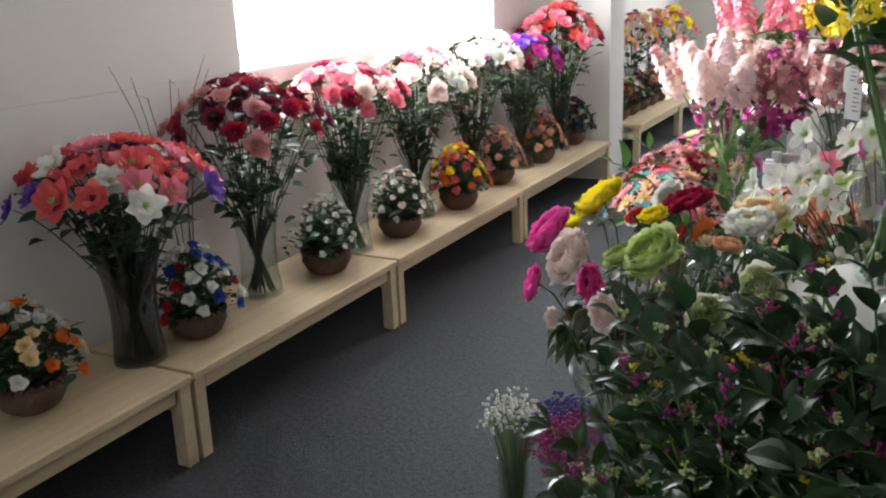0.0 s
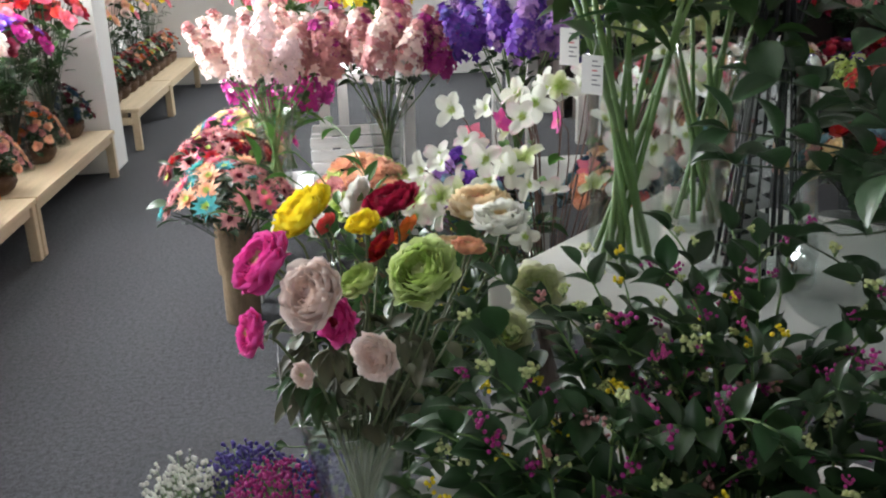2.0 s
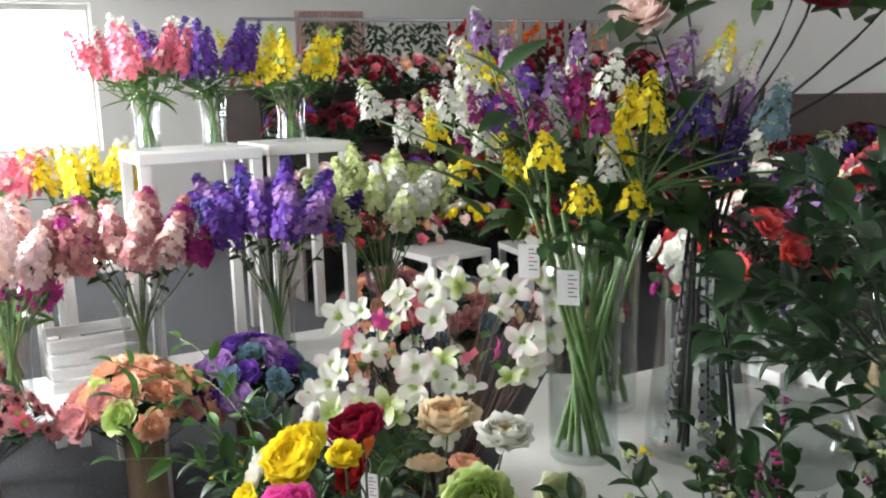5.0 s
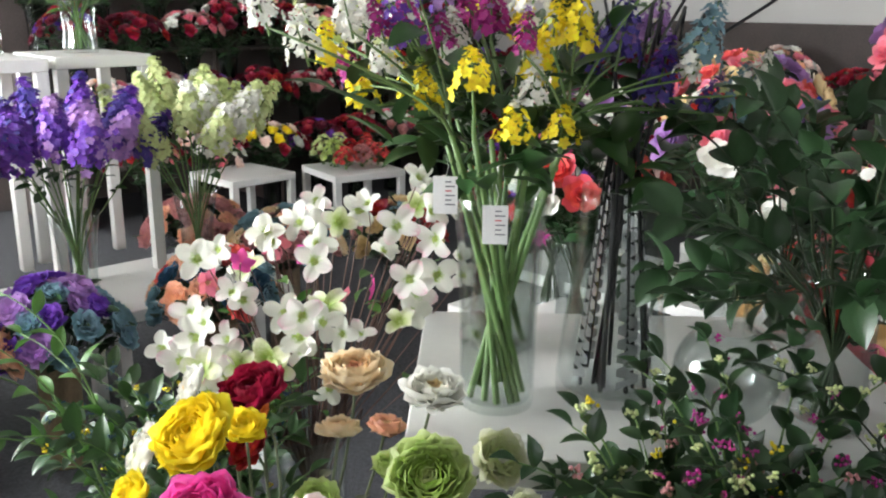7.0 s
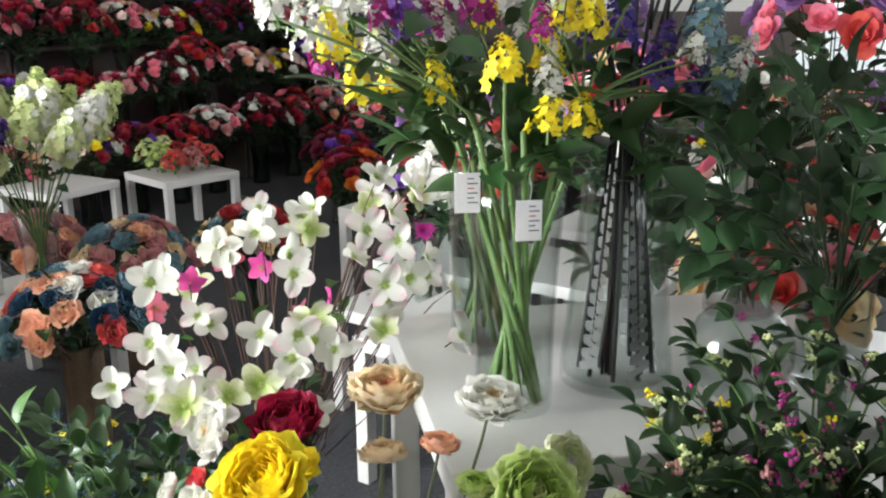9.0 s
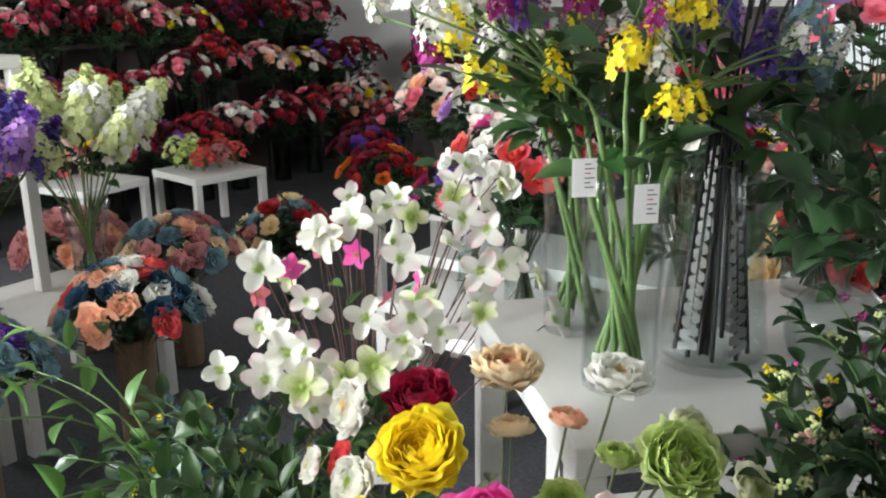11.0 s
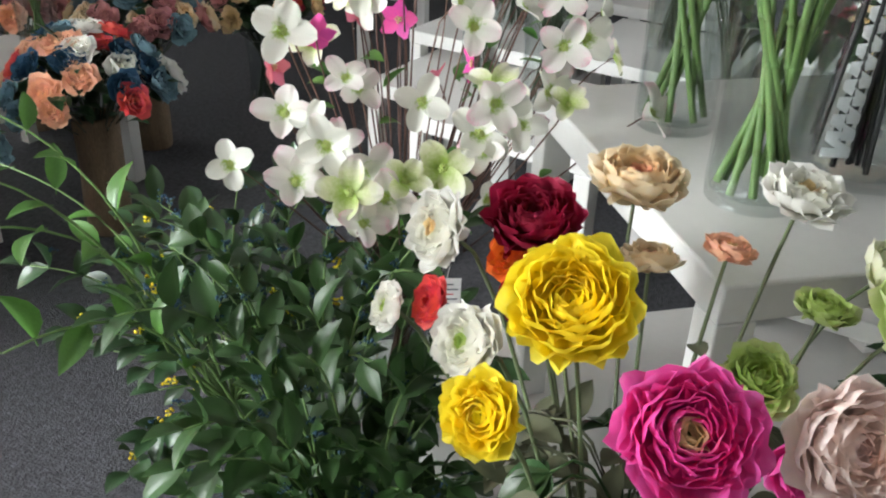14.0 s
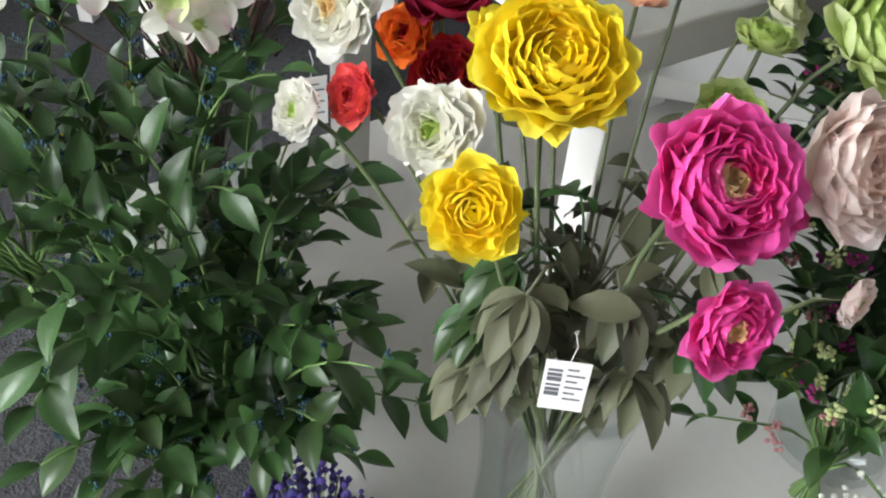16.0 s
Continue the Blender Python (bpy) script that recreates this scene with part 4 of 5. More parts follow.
def bush(at, tips, neck, mesh, leaf_size, label, stem_mat=STEM, fruit=(), fruit_size=0.012, gap=0.043, start=0.25, group="near display flowers", pairs=True, joined=False):
    """Arching leafy stems, every leaf a part."""
    b = thing("leafy_branches", at, label, "foliage", group)
    for k, tip in enumerate(tips):
        tip = Vector(tip)
        nk = Vector((tip.x * 0.12, tip.y * 0.12, neck))
        pts = bend((-tip.x * 0.1, -tip.y * 0.1, 0.02), nk, nk + (tip - nk) * 0.2, 4)[:-1] + bend(nk + (tip - nk) * 0.2, Vector((tip.x * 0.45, tip.y * 0.45, tip.z * 0.95)), tip, 12)
        sh = Shape()
        sh.tube(pts, 0.0028, 0.0012, 5)
        lf = mesh.materials[0]
        st = None if joined else part("branch", sh.mesh("branch", [stem_mat]), b)
        run, side = 0.0, 1
        for j in range(4, len(pts)):
            p0, p1 = pts[j - 1], pts[j]
            run += (p1 - p0).length
            if run < gap:
                continue
            run, side, d = 0.0, -side, (p1 - p0).normalized()
            for sg in ((1, -1) if pairs else (side,)):
                a = rnd.uniform(-0.9, 0.9) + (0 if j % 2 else 1.57)
                s = d.orthogonal().normalized()
                s = Matrix.Rotation(a, 3, d) @ s * sg
                w = (s + d * 0.75 + Vector((0, 0, 0.1))).normalized()
                z = leaf_size * rnd.uniform(0.65, 1.2)
                m = Matrix.Translation(p1) @ axes(w, rnd.uniform(-0.7, 0.7))
                if joined:
                    leaf_into(sh, m, z, 0.55, 0.18, 42, 1)
                else:
                    part("leaf", mesh, st, m @ Matrix.Diagonal((z, z, z, 1)))
        if joined:
            st = part("leafy_branch", sh.mesh("leafy_branch", [stem_mat, lf]), b)
            st["kind"] = "stuff"
        part("leaf", mesh, st, Matrix.Translation(pts[-1]) @ axes(pts[-1] - pts[-2]) @ Matrix.Diagonal((leaf_size * 0.8,) * 3 + (1,)))
        if fruit:
            for j in (7, 9, 11, 13):
                if j < len(pts) and rnd.random() < 0.8:
                    off = Vector((rnd.gauss(0, 0.012), rnd.gauss(0, 0.012), rnd.uniform(0.005, 0.03)))
                    part("berry_cluster", fruit[k % len(fruit)], st, aim(pts[j] + off, off + Vector((0, 0, 0.02)), fruit_size))["kind"] = "stuff"
    return b


def fan(n, r0, r1, z0, z1, seed, a0=0.0, a1=6.283):
    R = random.Random(seed)
    return [(R.uniform(r0, r1) * math.cos(a), R.uniform(r0, r1) * math.sin(a), R.uniform(z0, z1)) for a in (a0 + (a1 - a0) * (k + R.random() * 0.8) / n for k in range(n))]


OVAL = leaf_mesh("oval_leaf", LEAF, 0.46, 40)
BROAD = leaf_mesh("broad_leaf", LEAF_DARK, 0.62, 45)
BRIGHT = leaf_mesh("bright_leaf", LEAF_BRIGHT, 0.42, 50)
vase((-0.28, 2.42, 0.451), 0.3, 0.085, 0.07, 0.09, GLASS, "clear glass vase under green leafy branches")
DARKBERRY = [berry_cluster("navy", 1), berry_cluster("navy", 2)]
bush((-0.28, 2.42, 0.451), fan(26, 0.06, 0.32, 0.26, 0.55, 3), 0.2, OVAL, 0.064, "green privet-like branches with dark berries", STEM, DARKBERRY, 0.008)
bush((-0.36, 2.28, 0.451), fan(20, 0.06, 0.26, 0.15, 0.46, 5), 0.14, OVAL, 0.062, "glossy green branches beside the ranunculus", STEM)
bush((-0.22, 2.66, 0.451), fan(40, 0.06, 0.34, 0.1, 0.45, 25), 0.12, BROAD, 0.06, "dark leafy branches with small yellow berries", STEM, [berry_cluster("yellow", 3), berry_cluster("navy", 2)], 0.008, joined=True)
bush((-0.4, 2.3, 0.451), fan(46, 0.04, 0.24, 0.03, 0.36, 45), 0.05, OVAL, 0.06, "low glossy green leaves at the table edge", STEM, DARKBERRY, 0.007, joined=True)
bush((-0.32, 2.5, 0.451), fan(5, 0.3, 0.45, 0.5, 0.72, 6, 1.6, 3.6), 0.26, BRIGHT, 0.065, "long arching bright green vine shoots", STEM, gap=0.06, pairs=False)
vase((-0.16, 1.5, 0.451), 0.32, 0.085, 0.065, 0.09, GLASS, "clear glass vase under berried branches")
MIXED = [berry_cluster("dusty_pink", 3), berry_cluster("green_white", 4, 12), berry_cluster("magenta", 5), berry_cluster("green_white", 8, 12), berry_cluster("yellow", 6)]
bush((-0.16, 1.5, 0.451), fan(30, 0.08, 0.28, 0.34, 0.7, 7), 0.22, BROAD, 0.052, "dark leafy branches with pink, white and yellow berries", STEM, MIXED, 0.0105)
bush((-0.28, 1.55, 0.451), fan(34, 0.05, 0.2, 0.16, 0.52, 27), 0.14, OVAL, 0.05, "dark green leafy sprays under the ranunculus", STEM, MIXED, 0.0105, joined=True)
bush((0.04, 1.3, 0.451), fan(60, 0.05, 0.3, 0.1, 0.66, 28), 0.14, BROAD, 0.056, "low dark leafy branches with berries", STEM, MIXED, 0.0105, joined=True)
bush((0.02, 1.5, 0.451), fan(34, 0.06, 0.3, 0.5, 0.76, 17), 0.42, BROAD, 0.05, "dark leafy branches with magenta and pale green berries", STEM, [berry_cluster("magenta", 5), berry_cluster("green_white", 4, 12), berry_cluster("hot_pink", 9)], 0.0075, joined=True)
bush((0.28, 1.22, 0.451), fan(48, 0.06, 0.4, 0.3, 0.82, 29), 0.3, BROAD, 0.062, "dark leafy branches beside the white tables", STEM_DARK, MIXED, 0.01, joined=True)
bush((-0.08, 1.55, 0.451), fan(36, 0.06, 0.28, 0.48, 0.7, 57), 0.4, BROAD, 0.05, "dark leafy sprays with pale berries before the tables", STEM, MIXED, 0.01, joined=True)
vase((0.31, 1.545, 1.046), 0.24, 0.06, 0.05, 0.06, GLASS, "tall glass vase under dark rose leaves")
bush((0.31, 1.545, 1.046), fan(32, 0.12, 0.4, 0.14, 0.62, 11), 0.22, BROAD, 0.068, "mass of large dark green glossy rose leaves", STEM_DARK)
bush((0.6, 1.77, 1.046), fan(18, 0.12, 0.34, 0.05, 0.5, 12), 0.2, BROAD, 0.08, "tall dark leafy rose stems", STEM_DARK, joined=True)
vase((0.6, 1.77, 1.046), 0.24, 0.07, 0.06, 0.07, GLASS, "tall glass vase under dark rose leaves")
hs = dome(roses("pink", "white", "blush", "coral"), 0.045, 14, 0.62, 0.3, 0.15, 222)
bouquet((0.95, 1.75, 0.56), hs, 0.3, "pink and white roses above dark leaves", LEAF_DARK, 50, 0.07, STEM_DARK, 0.003, 0.04, "near display flowers")
# large roses on wrapped stems
WB = Vector((0.17, 1.845, 1.046))
hs = [(rose(c, None, 26, 3), Vector(p) - WB, (p[0] - 0.42 - 0.3, p[1] - 1.9 - 0.3, 0.5), 0.062) for c, p in (("blush", (0.2, 2.02, 1.79)), ("crimson", (0.4, 1.83, 1.82)), ("peach", (0.5, 1.62, 1.8)), ("burgundy", (0.5, 1.95, 1.86)), ("yellow", (0.6, 1.8, 1.84)), ("red", (0.35, 2.1, 1.87)))]
bouquet(WB, hs, 0.6, "large peach, red and orange roses on dark stems", LEAF, 40, 0.1, BLACK, 0.0035, 0.05, "near display flowers", (0.75, 1.0), 0.5)


def globe(at):
    sh = Shape()
    r, prof = 0.082, []
    for k in range(15):
        b = math.pi * (0.12 + 0.72 * k / 14)
        prof.append((r * math.sin(b), r - r * math.cos(b)))
    sh.turned([(0.001, prof[0][1])] + prof + [(p[0] - 0.003, p[1]) for p in prof[::-1]] + [(0.001, prof[0][1] + 0.003)], 28)
    ob = tagged(part("glass_globe", sh.mesh("glass_globe", [GLASS])), "small round clear glass globe vase on the white table", "vase")
    ob.matrix_basis = pose(at[0], at[1], at[2] - prof[0][1])
    ob.visible_shadow = False


globe((0.2, 1.655, 1.047))


def gypsophila(at, c, h, r, n, label):
    """A cloud of tiny flowers on hair-thin stems."""
    t = thing("baby_breath", at, label, "bouquet", "tiny flower bunches")
    dots, st = Shape(), Shape()
    for k in range(n):
        a, q = k * GOLD, ((k + 0.5) / n) ** 0.5
        p = Vector((r * q * math.cos(a), r * q * math.sin(a), h + 0.75 * r * (1 - q * q) ** 0.5 - 0.1 * r)) + Vector((rnd.gauss(0, 0.012), rnd.gauss(0, 0.012), rnd.gauss(0, 0.014)))
        dots.ball(p, rnd.uniform(0.003, 0.0055), 0, 5)
        if k % 2 == 0:
            st.tube([(p.x * 0.1, p.y * 0.1, 0.02), (p.x * 0.4, p.y * 0.4, h * 0.75), p], 0.001, 0.0007, 3, k % 3 // 2)
    part("tiny_flower_cloud", dots.mesh("tiny_flowers", [petal_mat(c)]), t)["kind"] = "stuff"
    part("stem_cluster", st.mesh("stems", [STEM, LEAF_GREY]), t)["kind"] = "stuff"


# clouds of tiny flowers: two small glasses on the low table, the rest in tall glasses beside it
for x, y, z, c, h, r, n in ((-0.62, 2.12, 0.0, "magenta", 0.5, 0.1, 620), (-0.52, 2.15, 0.0, "violet", 0.52, 0.075, 420), (-0.7, 2.25, 0.0, "violet", 0.48, 0.09, 420), (-0.82, 2.2, 0.0, "white", 0.5, 0.075, 260), (-0.43, 1.52, 0.451, "white", 0.1, 0.08, 200), (-0.46, 1.38, 0.451, "yellow", 0.16, 0.1, 260)):
    gypsophila((x, y, z + 0.001), c, h, r, n, "small cloud of %s baby's breath on thin stems" % c)
    if z:
        vase((x, y, z), 0.1, 0.04, 0.03, 0.04, GLASS, "small clear glass holding tiny flowers", "small glasses")
    else:
        vase((x, y, 0.001), 0.4, 0.045, 0.035, 0.042, GLASS, "tall narrow glass of tiny flowers on the carpet", "small glasses")


def price_tag(at, rz, ry=0, w=0.036, h=0.056, code=True):
    t = thing("price_tag", at, "white printed card price tag hanging on a thin loop", "tag", "price tags", rz)
    sh = Shape()
    sh.box((-w / 2, -0.0006, -h), (w / 2, 0.0006, 0), 0.0002)
    part("card", sh.mesh("card", [PAPER], False), t)
    st = Shape()
    st.tube([(0, 0, -0.004), (0.004, 0.002, 0.015), (0, 0, 0.03)], 0.0005, 0.0005, 4)
    part("loop", st.mesh("loop", [PAPER]), t)
    for k in range(6):
        b = Shape()
        if code:
            b.box((-w * 0.42, -0.0012, -h * (0.2 + 0.1 * k)), (-w * 0.1, -0.0007, -h * (0.2 + 0.1 * k) + h * (0.04 + 0.02 * (k % 3))), 0.0001)
        b.box((0.0, -0.0012, -h * (0.16 + 0.12 * k)), (w * (0.25 + 0.15 * (k % 2)), -0.0007, -h * (0.16 + 0.12 * k) + h * 0.03), 0.0001)
        part("printed_line", b.mesh("printed_line", [INKRED if k == 2 and not code else INK], False), t)


price_tag((-0.575, 1.905, 0.935), -85)
price_tag((-0.10, 1.962, 1.42), -50, code=False)
price_tag((-0.088, 1.872, 1.39), -48, code=False)
price_tag((-0.3, 2.2, 0.98), -55, code=False)

# island: stocks in tall vases
for i, (x, y, c, c2, c3, z) in enumerate(((-0.78, 4.55, "blush", "dusty_pink", "ice", 0.5), (-0.28, 4.55, "dusty_pink", "magenta", "blush", 0.5), (0.3, 4.52, "purple", "violet", "lilac", 0.59), (0.86, 4.6, "green_white", "green_white", "white", 0.6))):
    vase((x, y, 0.451), 0.4, 0.08, 0.05, 0.1, GLASS, "tall clear flared glass vase on the island table")
    ms = [spike(c, c2, 90, 3.0, 0.95, 1), spike(c2, c, 90, 3.0, 0.95, 2), spike(c3, c, 86, 3.0, 0.95, 3), spike(c, c3, 90, 3.0, 0.95, 4)]
    hs = []
    for k in range(17):
        a, q = k * GOLD, (0.29 if i > 1 else 0.25) * ((k + 0.5) / 17) ** 0.5
        hs.append((ms[k % 4], (q * math.cos(a), q * math.sin(a), z + 0.12 - 0.35 * q + rnd.uniform(-0.03, 0.07)), (q * math.cos(a) * 3.0, q * math.sin(a) * 3.0, 1), 0.073))
    bouquet((x, y, 0.451), hs, 0.34, "full bunch of %s stocks with pale green stems" % (c.replace("_", " ")), LEAF, 40, 0.07, STEM, 0.004, 0.05, "island stocks", (0.5, 0.85))
hs = [(spike("yellow", "lime", 40, 3.2, 0.7, k % 3), ((0.1 + 0.012 * k) * math.cos(k * 1.3), (0.1 + 0.012 * k) * math.sin(k * 1.3), 0.34 - 0.012 * (k % 4)), (math.cos(k * 1.3), math.sin(k * 1.3), 2.2), 0.068) for k in range(14)]
vase((0.62, 5.1, 1.431), 0.26, 0.08, 0.05, 0.09)
bouquet((0.62, 5.1, 1.431), hs, 0.2, "bunch of yellow flower spikes on the upper table", LEAF_BRIGHT, 60, 0.11, STEM, 0.003, 0.05, "upper island flowers", (0.2, 0.8), 0.22)
for k, (x, y, c, z) in enumerate(((-0.1, 5.0, "pink", 1.431), (0.22, 5.06, "purple", 1.431), (-0.75, 5.02, "magenta", 0.451), (-0.3, 5.45, "yellow", 0.9), (-0.75, 5.5, "pink", 0.9))):
    if z > 1:
        vase((x, y, z), 0.26, 0.06, 0.045, 0.07)
    hs = [(spike(c, "white" if c != "purple" else "violet", 40, 3.4, 0.7, j % 3), ((0.08 + 0.012 * j) * math.cos(j * 1.3), (0.08 + 0.012 * j) * math.sin(j * 1.3), 0.36 - 0.012 * (j % 4)), (math.cos(j * 1.3), math.sin(j * 1.3), 2.2), 0.068) for j in range(14)]
    if z == 0.9:
        side_table((x, y, 0), 0.4, 0.4, 0.895, label="tall white stand behind the island")
    bouquet((x, y, z), hs, 0.22, "bunch of %s feathery flower spikes" % c, LEAF_BRIGHT, 60, 0.13, STEM, 0.003, 0.04, "upper island flowers", (0.1, 0.8), 0.2)

# island: log vases on the floor before the tables
PEONY = (
    (0.06, 4.18, ("lilac", "slate", "purple"), "purple and slate blue roses"), (0.7, 4.16, ("navy", "coral", "peach", "white", "slate"), "navy, coral and peach peonies"),
    (-0.38, 4.15, ("peach", "lime", "dusty_pink", "peach"), "peach and lime roses"), (1.3, 4.6, ("dusty_pink", "slate", "peach", "cream"), "cream, slate and dusty pink roses"),
    (-0.95, 4.25, ("teal", "pink", "peach", "dusty_pink"), "turquoise and pink dahlias"), (-1.06, 4.85, ("red", "burgundy", "dusty_pink"), "dark red and dusty pink dahlias"), (-1.02, 5.4, ("teal", "hot_pink", "cream"), "teal and bright pink dahlias"),
    (1.15, 5.15, ("dusty_pink", "peach"), "dusty pink roses"),
)
for i, (x, y, cs, lab) in enumerate(PEONY):
    h = 0.42
    log_vase((x, y, 0), h, 0.075)
    if 4 <= i <= 6:
        ms = [daisy(c, "burgundy" if c in ("dusty_pink", "red") else "lime", 36, k) for k, c in enumerate(cs)]
    else:
        ms = [ranunculus(c, c, 26, 4, 0.9, k + 5) for k, c in enumerate(cs)]
    bouquet((x, y, h * 0.3), dome(ms, 0.07, 40, h * 0.7 + 0.07, 0.29, 0.2, 300 + i), h * 0.6, "round bouquet of " + lab, LEAF_DARK, 170, 0.08, STEM_DARK, 0.003, 0.03, "log vase bouquets", (0.5, 0.98))

# bundles on the far side table
for k in range(8):
    x, y = 2.92 + 0.15 * (k % 3), 6.25 + 0.14 * (k // 3)
    c = ("coral", "dusty_pink", "coral", "lime", "red", "coral", "green_white", "green_white")[k]
    bouquet((x, y, 0.451), dome(roses(c, c), 0.024, 22, 0.06, 0.1, 0.12 + 0.03 * (k // 3), 400 + k), 0.03, "low bundle of tiny %s flowers" % c, LEAF_BRIGHT, 30, 0.03, STEM, 0.0012, 0.02, "bundles on the side table")


# stepped rose display at the back
STEPWOOD = surface("brown_step_board", (0.13, 0.105, 0.095), 0.7, 0.3, 4, 60, 0.2)
def step_shelf(at, w, d, h, rz=0):
    t = thing("display_step", at, "dark painted wooden display step crowded with vases", "shelf", "rose display steps", rz)
    for k in range(5):
        sh = Shape()
        x = -w / 2 + w * k / 5
        sh.box((x, -d / 2, h - 0.025), (x + w / 5 - 0.004, d / 2, h), 0.003)
        part("top_board", sh.mesh("top_board", [STEPWOOD], False), t)
    for sx in (-1, 1):
        sh = Shape()
        sh.box((sx * (w / 2 - 0.02) - 0.015, -d / 2 + 0.01, 0), (sx * (w / 2 - 0.02) + 0.015, d / 2 - 0.01, h - 0.026), 0.003)
        part("side_board", sh.mesh("side_board", [STEPWOOD], False), t)


ROW = []
for r, (y, h, n, x0, dx) in enumerate(((7.2, 0.0, 10, 1.9, 0.46), (7.65, 0.45, 11, 1.7, 0.46), (8.05, 0.85, 11, 1.7, 0.46), (8.4, 1.25, 11, 1.6, 0.46))):
    if h:
        for k in range(3):
            step_shelf((x0 + 0.6 + k * 1.66, y, 0), 1.64, 0.36, h)
    for k in range(n):
        ROW.append((x0 + dx * k + rnd.uniform(-0.06, 0.06), y + rnd.uniform(-0.05, 0.05), h, r))
for r, (x, h, n) in enumerate(((5.2, 0.0, 6), (5.8, 0.5, 6))):
    for k in range(n):
        ROW.append((x, 3.2 + 0.62 * k, h, r + 3))
    if h:
        for k in range(2):
            step_shelf((x, 4.1 + k * 1.9, 0), 1.88, 0.5, h, 90)
COL = (("red", "crimson", "crimson", "pink"), ("pink", "crimson", "white", "dusty_pink"), ("burgundy", "purple", "crimson", "burgundy"), ("pink", "white", "peach", "blush"), ("crimson", "burgundy", "white", "pink"), ("red", "burgundy", "crimson"), ("yellow", "white", "crimson", "blush"))
for i, (x, y, z, r) in enumerate(ROW):
    vase((x, y, z + 0.001), 0.36, 0.08, 0.06, 0.09, SMOKE)
    cs = COL[(i * 3 + r) % 7]
    bouquet((x, y, z + 0.001), dome(roses(*cs), 0.05, 32, 0.44 + rnd.uniform(0, 0.14), 0.31, rnd.uniform(0.14, 0.3), 500 + i), 0.3, "dense bunch of %s roses in a vase" % " and ".join(cs[:2]), LEAF_DARK, 130, 0.085, STEM_DARK, 0.003, 0.05, "back rose display", (0.2, 0.97))
# dark brown sheets added behind the roses stand for shade in the gaps
GAP_DARK = surface("dark_gap_sheet", (0.07, 0.055, 0.05), 0.7, 0.3, 4, 60, 0.2)
slab("display_back_panel", (1.2, 8.6, 0), (6.9, 8.63, 1.7), GAP_DARK, "added dark sheet standing for the shade between the back roses", category="panel")
slab("display_side_panel", (6.3, 3.0, 0), (6.33, 6.9, 1.5), GAP_DARK, "added dark sheet standing for the shade between the side roses", category="panel")
# loose groups between the near and back displays
MID = (
    (1.5, 2.35, 0.55, ("cream", "red", "lilac", "white", "pink"), 0.68), (1.35, 2.85, 0.55, ("blush", "white", "coral", "hot_pink"), 0.5), (0.95, 1.75, 0.55, ("pink", "coral", "cream"), 0.42),
    (2.78, 4.12, 0.55, ("white", "peach", "lilac", "blush", "pink", "white"), 0.5), (2.0, 4.6, 0.0, ("dusty_pink", "slate", "cream", "red"), 0.42), (1.75, 3.3, 0.45, ("coral", "purple", "magenta", "pink"), 0.36),
    (2.2, 2.75, 0.55, ("pink", "coral", "lilac", "cream"), 0.72), (2.1, 3.35, 0.55, ("white", "blush", "lilac", "red"), 0.55), (3.0, 3.0, 0.55, ("cream", "blue", "peach", "red"), 0.5), (3.2, 4.9, 0.0, ("red", "crimson", "orange"), 0.5), (3.9, 5.6, 0.0, ("purple", "burgundy", "crimson"), 0.5),
    (1.75, 1.85, 0.55, ("pink", "coral", "pink", "lilac"), 0.95), (2.6, 2.1, 0.55, ("pink", "coral", "peach"), 0.55), (3.6, 2.0, 0.55, ("burgundy", "peach", "lilac"), 0.5),
)
for i, (x, y, z, cs, h) in enumerate(MID):
    if z:
        side_table((x, y, 0), 0.6, 0.6, z, label="white side table under a vase of roses")
    vase((x, y, z + 0.001), 0.34, 0.08, 0.06, 0.09)
    ms = roses(*cs) if i != 5 else [daisy(c, c, 48, k) for k, c in enumerate(cs)]
    bouquet((x, y, z + 0.001), dome(ms, 0.058, 26, h, 0.3, 0.2, 600 + i), 0.3, "%s roses in full leaf" % " and ".join(cs[:3]), LEAF_DARK, 240, 0.09, STEM_DARK, 0.003, 0.05, "middle rose vases", (0.2, 0.97))


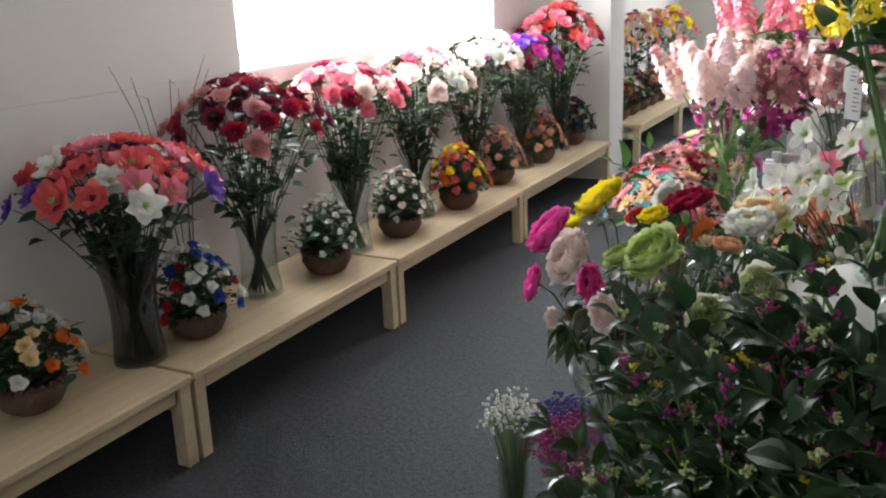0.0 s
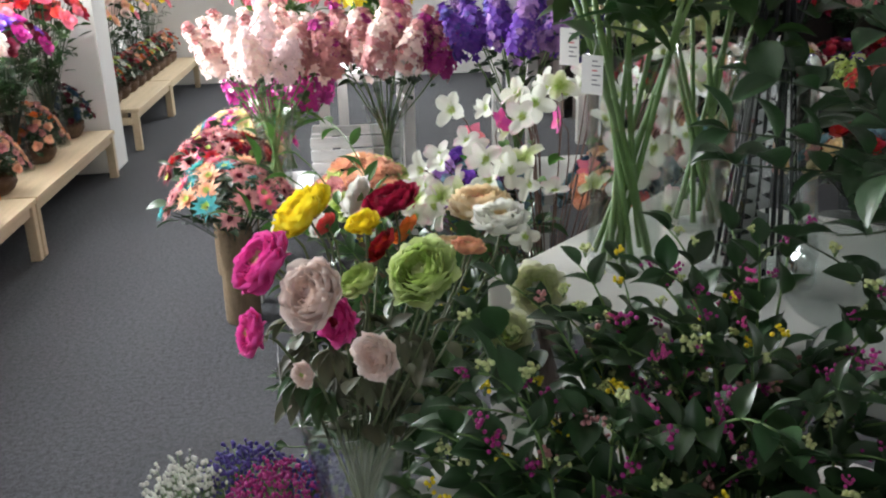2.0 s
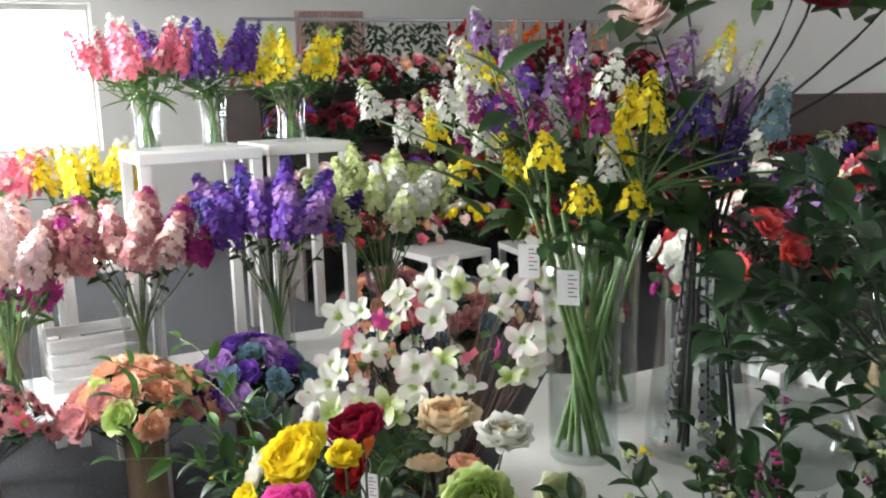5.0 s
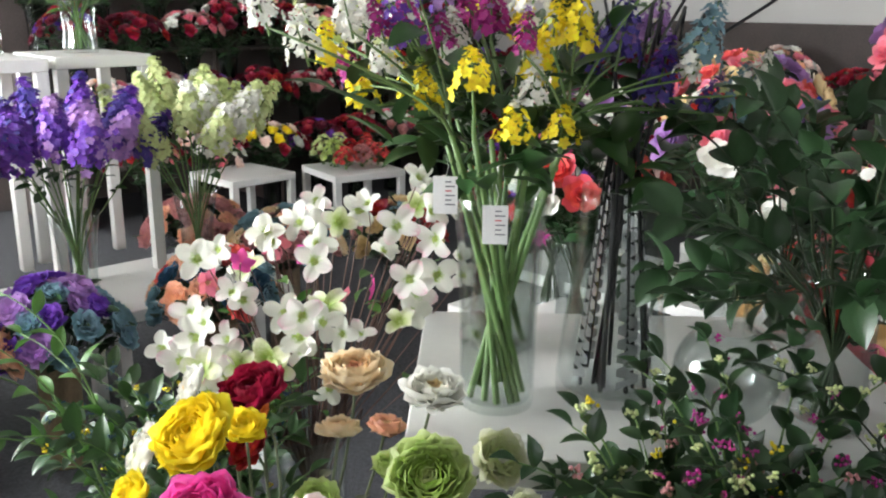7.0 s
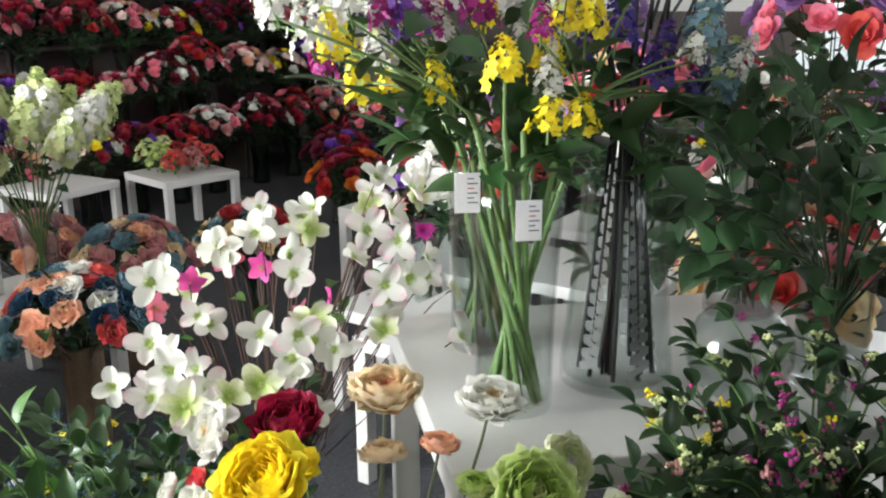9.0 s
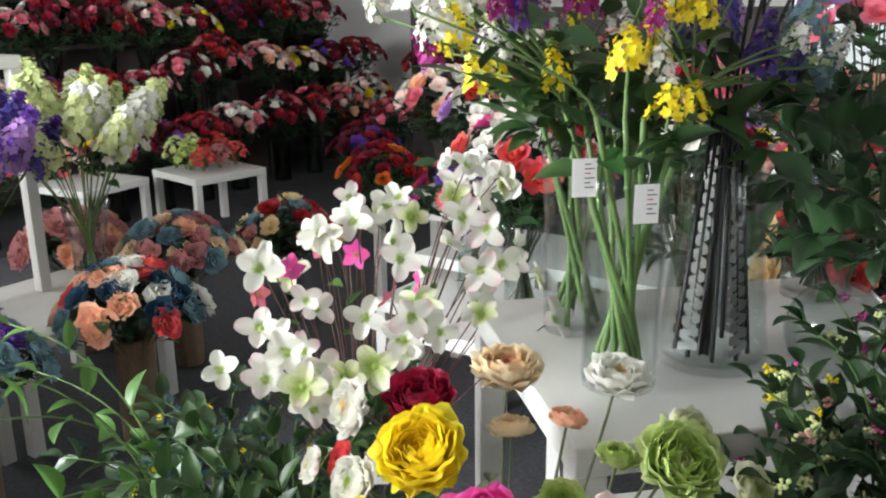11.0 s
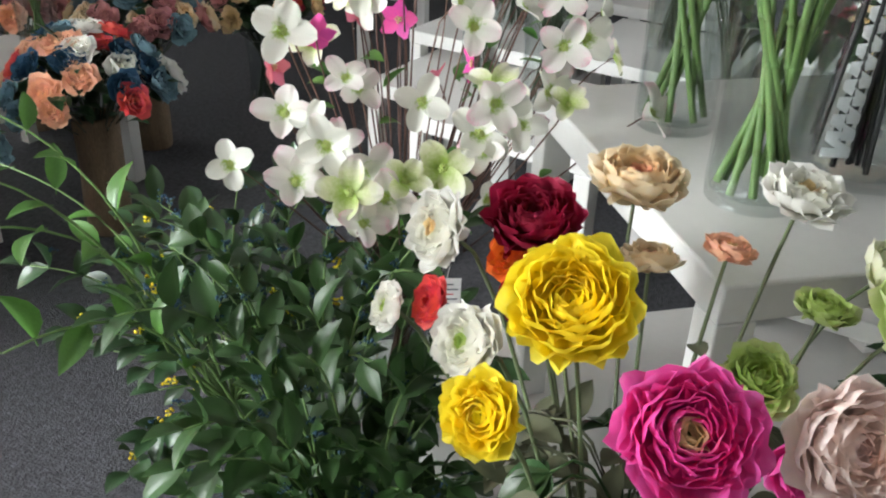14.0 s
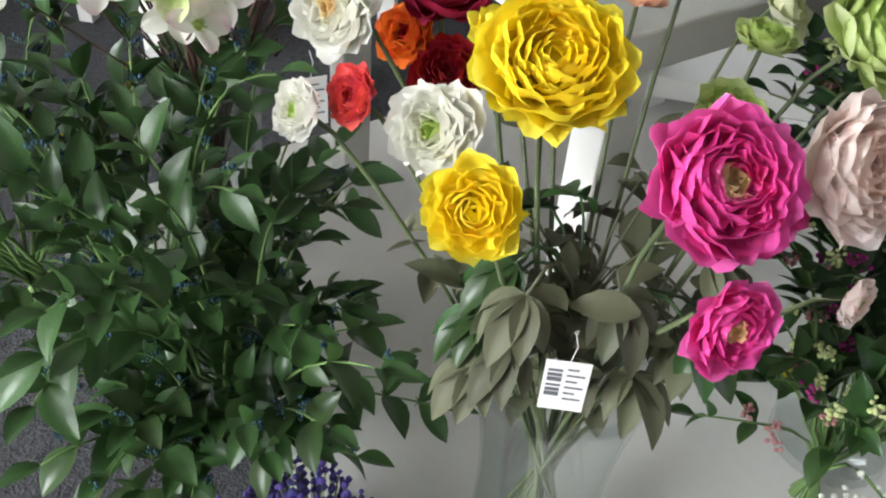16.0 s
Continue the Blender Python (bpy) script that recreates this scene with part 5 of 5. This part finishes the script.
# end wall: blind and hanging garlands
def blind(at, w, h):
    b = thing("slatted_blind", at, "pinkish wooden slatted blind panel on the end wall", "blind")
    n = 16
    sh = Shape()
    sh.box((-w / 2, -0.006, 0), (-w / 2 + w / n * 0.6, 0.006, h), 0.002)
    me = sh.mesh("slat", [surface("pink_wood", (0.5, 0.3, 0.25), 0.7, 0.2)], False)
    for k in range(n):
        part("slat", me, b, pose(w * k / n, 0, 0))


blind((3.3, 11.07, 1.9), 0.9, 0.7)


def garland(at, c, drop, label, r=0.09, n=70, leafy=False):
    g = thing("hanging_garland", at, label, "garland", "hanging garlands")
    st = Shape()
    st.tube([(0, 0, 0), (0.01, 0, -drop * 0.5), (0, 0.01, -drop)], 0.004, 0.003, 5)
    part("cord", st.mesh("cord", [TWIG]), g)
    if leafy:
        fo = Shape()
        for k in range(n * 3):
            z = -drop * rnd.random()
            a = rnd.uniform(0, 6.28)
            leaf_into(fo, Matrix.Translation((r * math.cos(a) * rnd.random(), r * math.sin(a) * rnd.random(), z)) @ axes((math.cos(a), math.sin(a), -0.6)), 0.09, 0.5, 0.15, 40)
        part("foliage", fo.mesh("foliage", [LEAF_DARK]), g)["kind"] = "stuff"
    else:
        for k in range(n // 2):
            a = k * GOLD
            part("flower_head", rose(c, None, 18, 1), g, aim((r * 0.6 * math.cos(a), r * 0.6 * math.sin(a), -drop * k / (n / 2)), (math.cos(a), math.sin(a), 0), 0.045))


slab("garland_rail", (1.5, 8.73, 2.3), (6.2, 8.76, 2.33), ROD, "grey metal rail that carries hanging garlands", category="rail")
for k in range(12):
    x = 2.2 + 0.3 * k
    lf = k < 5
    garland((x, 8.745, 2.3), ("orange", "red", "burgundy", "peach")[k % 4], 0.75 + 0.1 * (k % 3), "long hanging garland of " + ("dark green leaves" if lf else "orange and red dried flowers"), 0.12, 60, lf)
for x in (1.52, 6.18):
    slab("rail_post", (x - 0.015, 8.73, 0), (x + 0.015, 8.76, 2.299), ROD, "grey metal post of the garland rail", category="post")
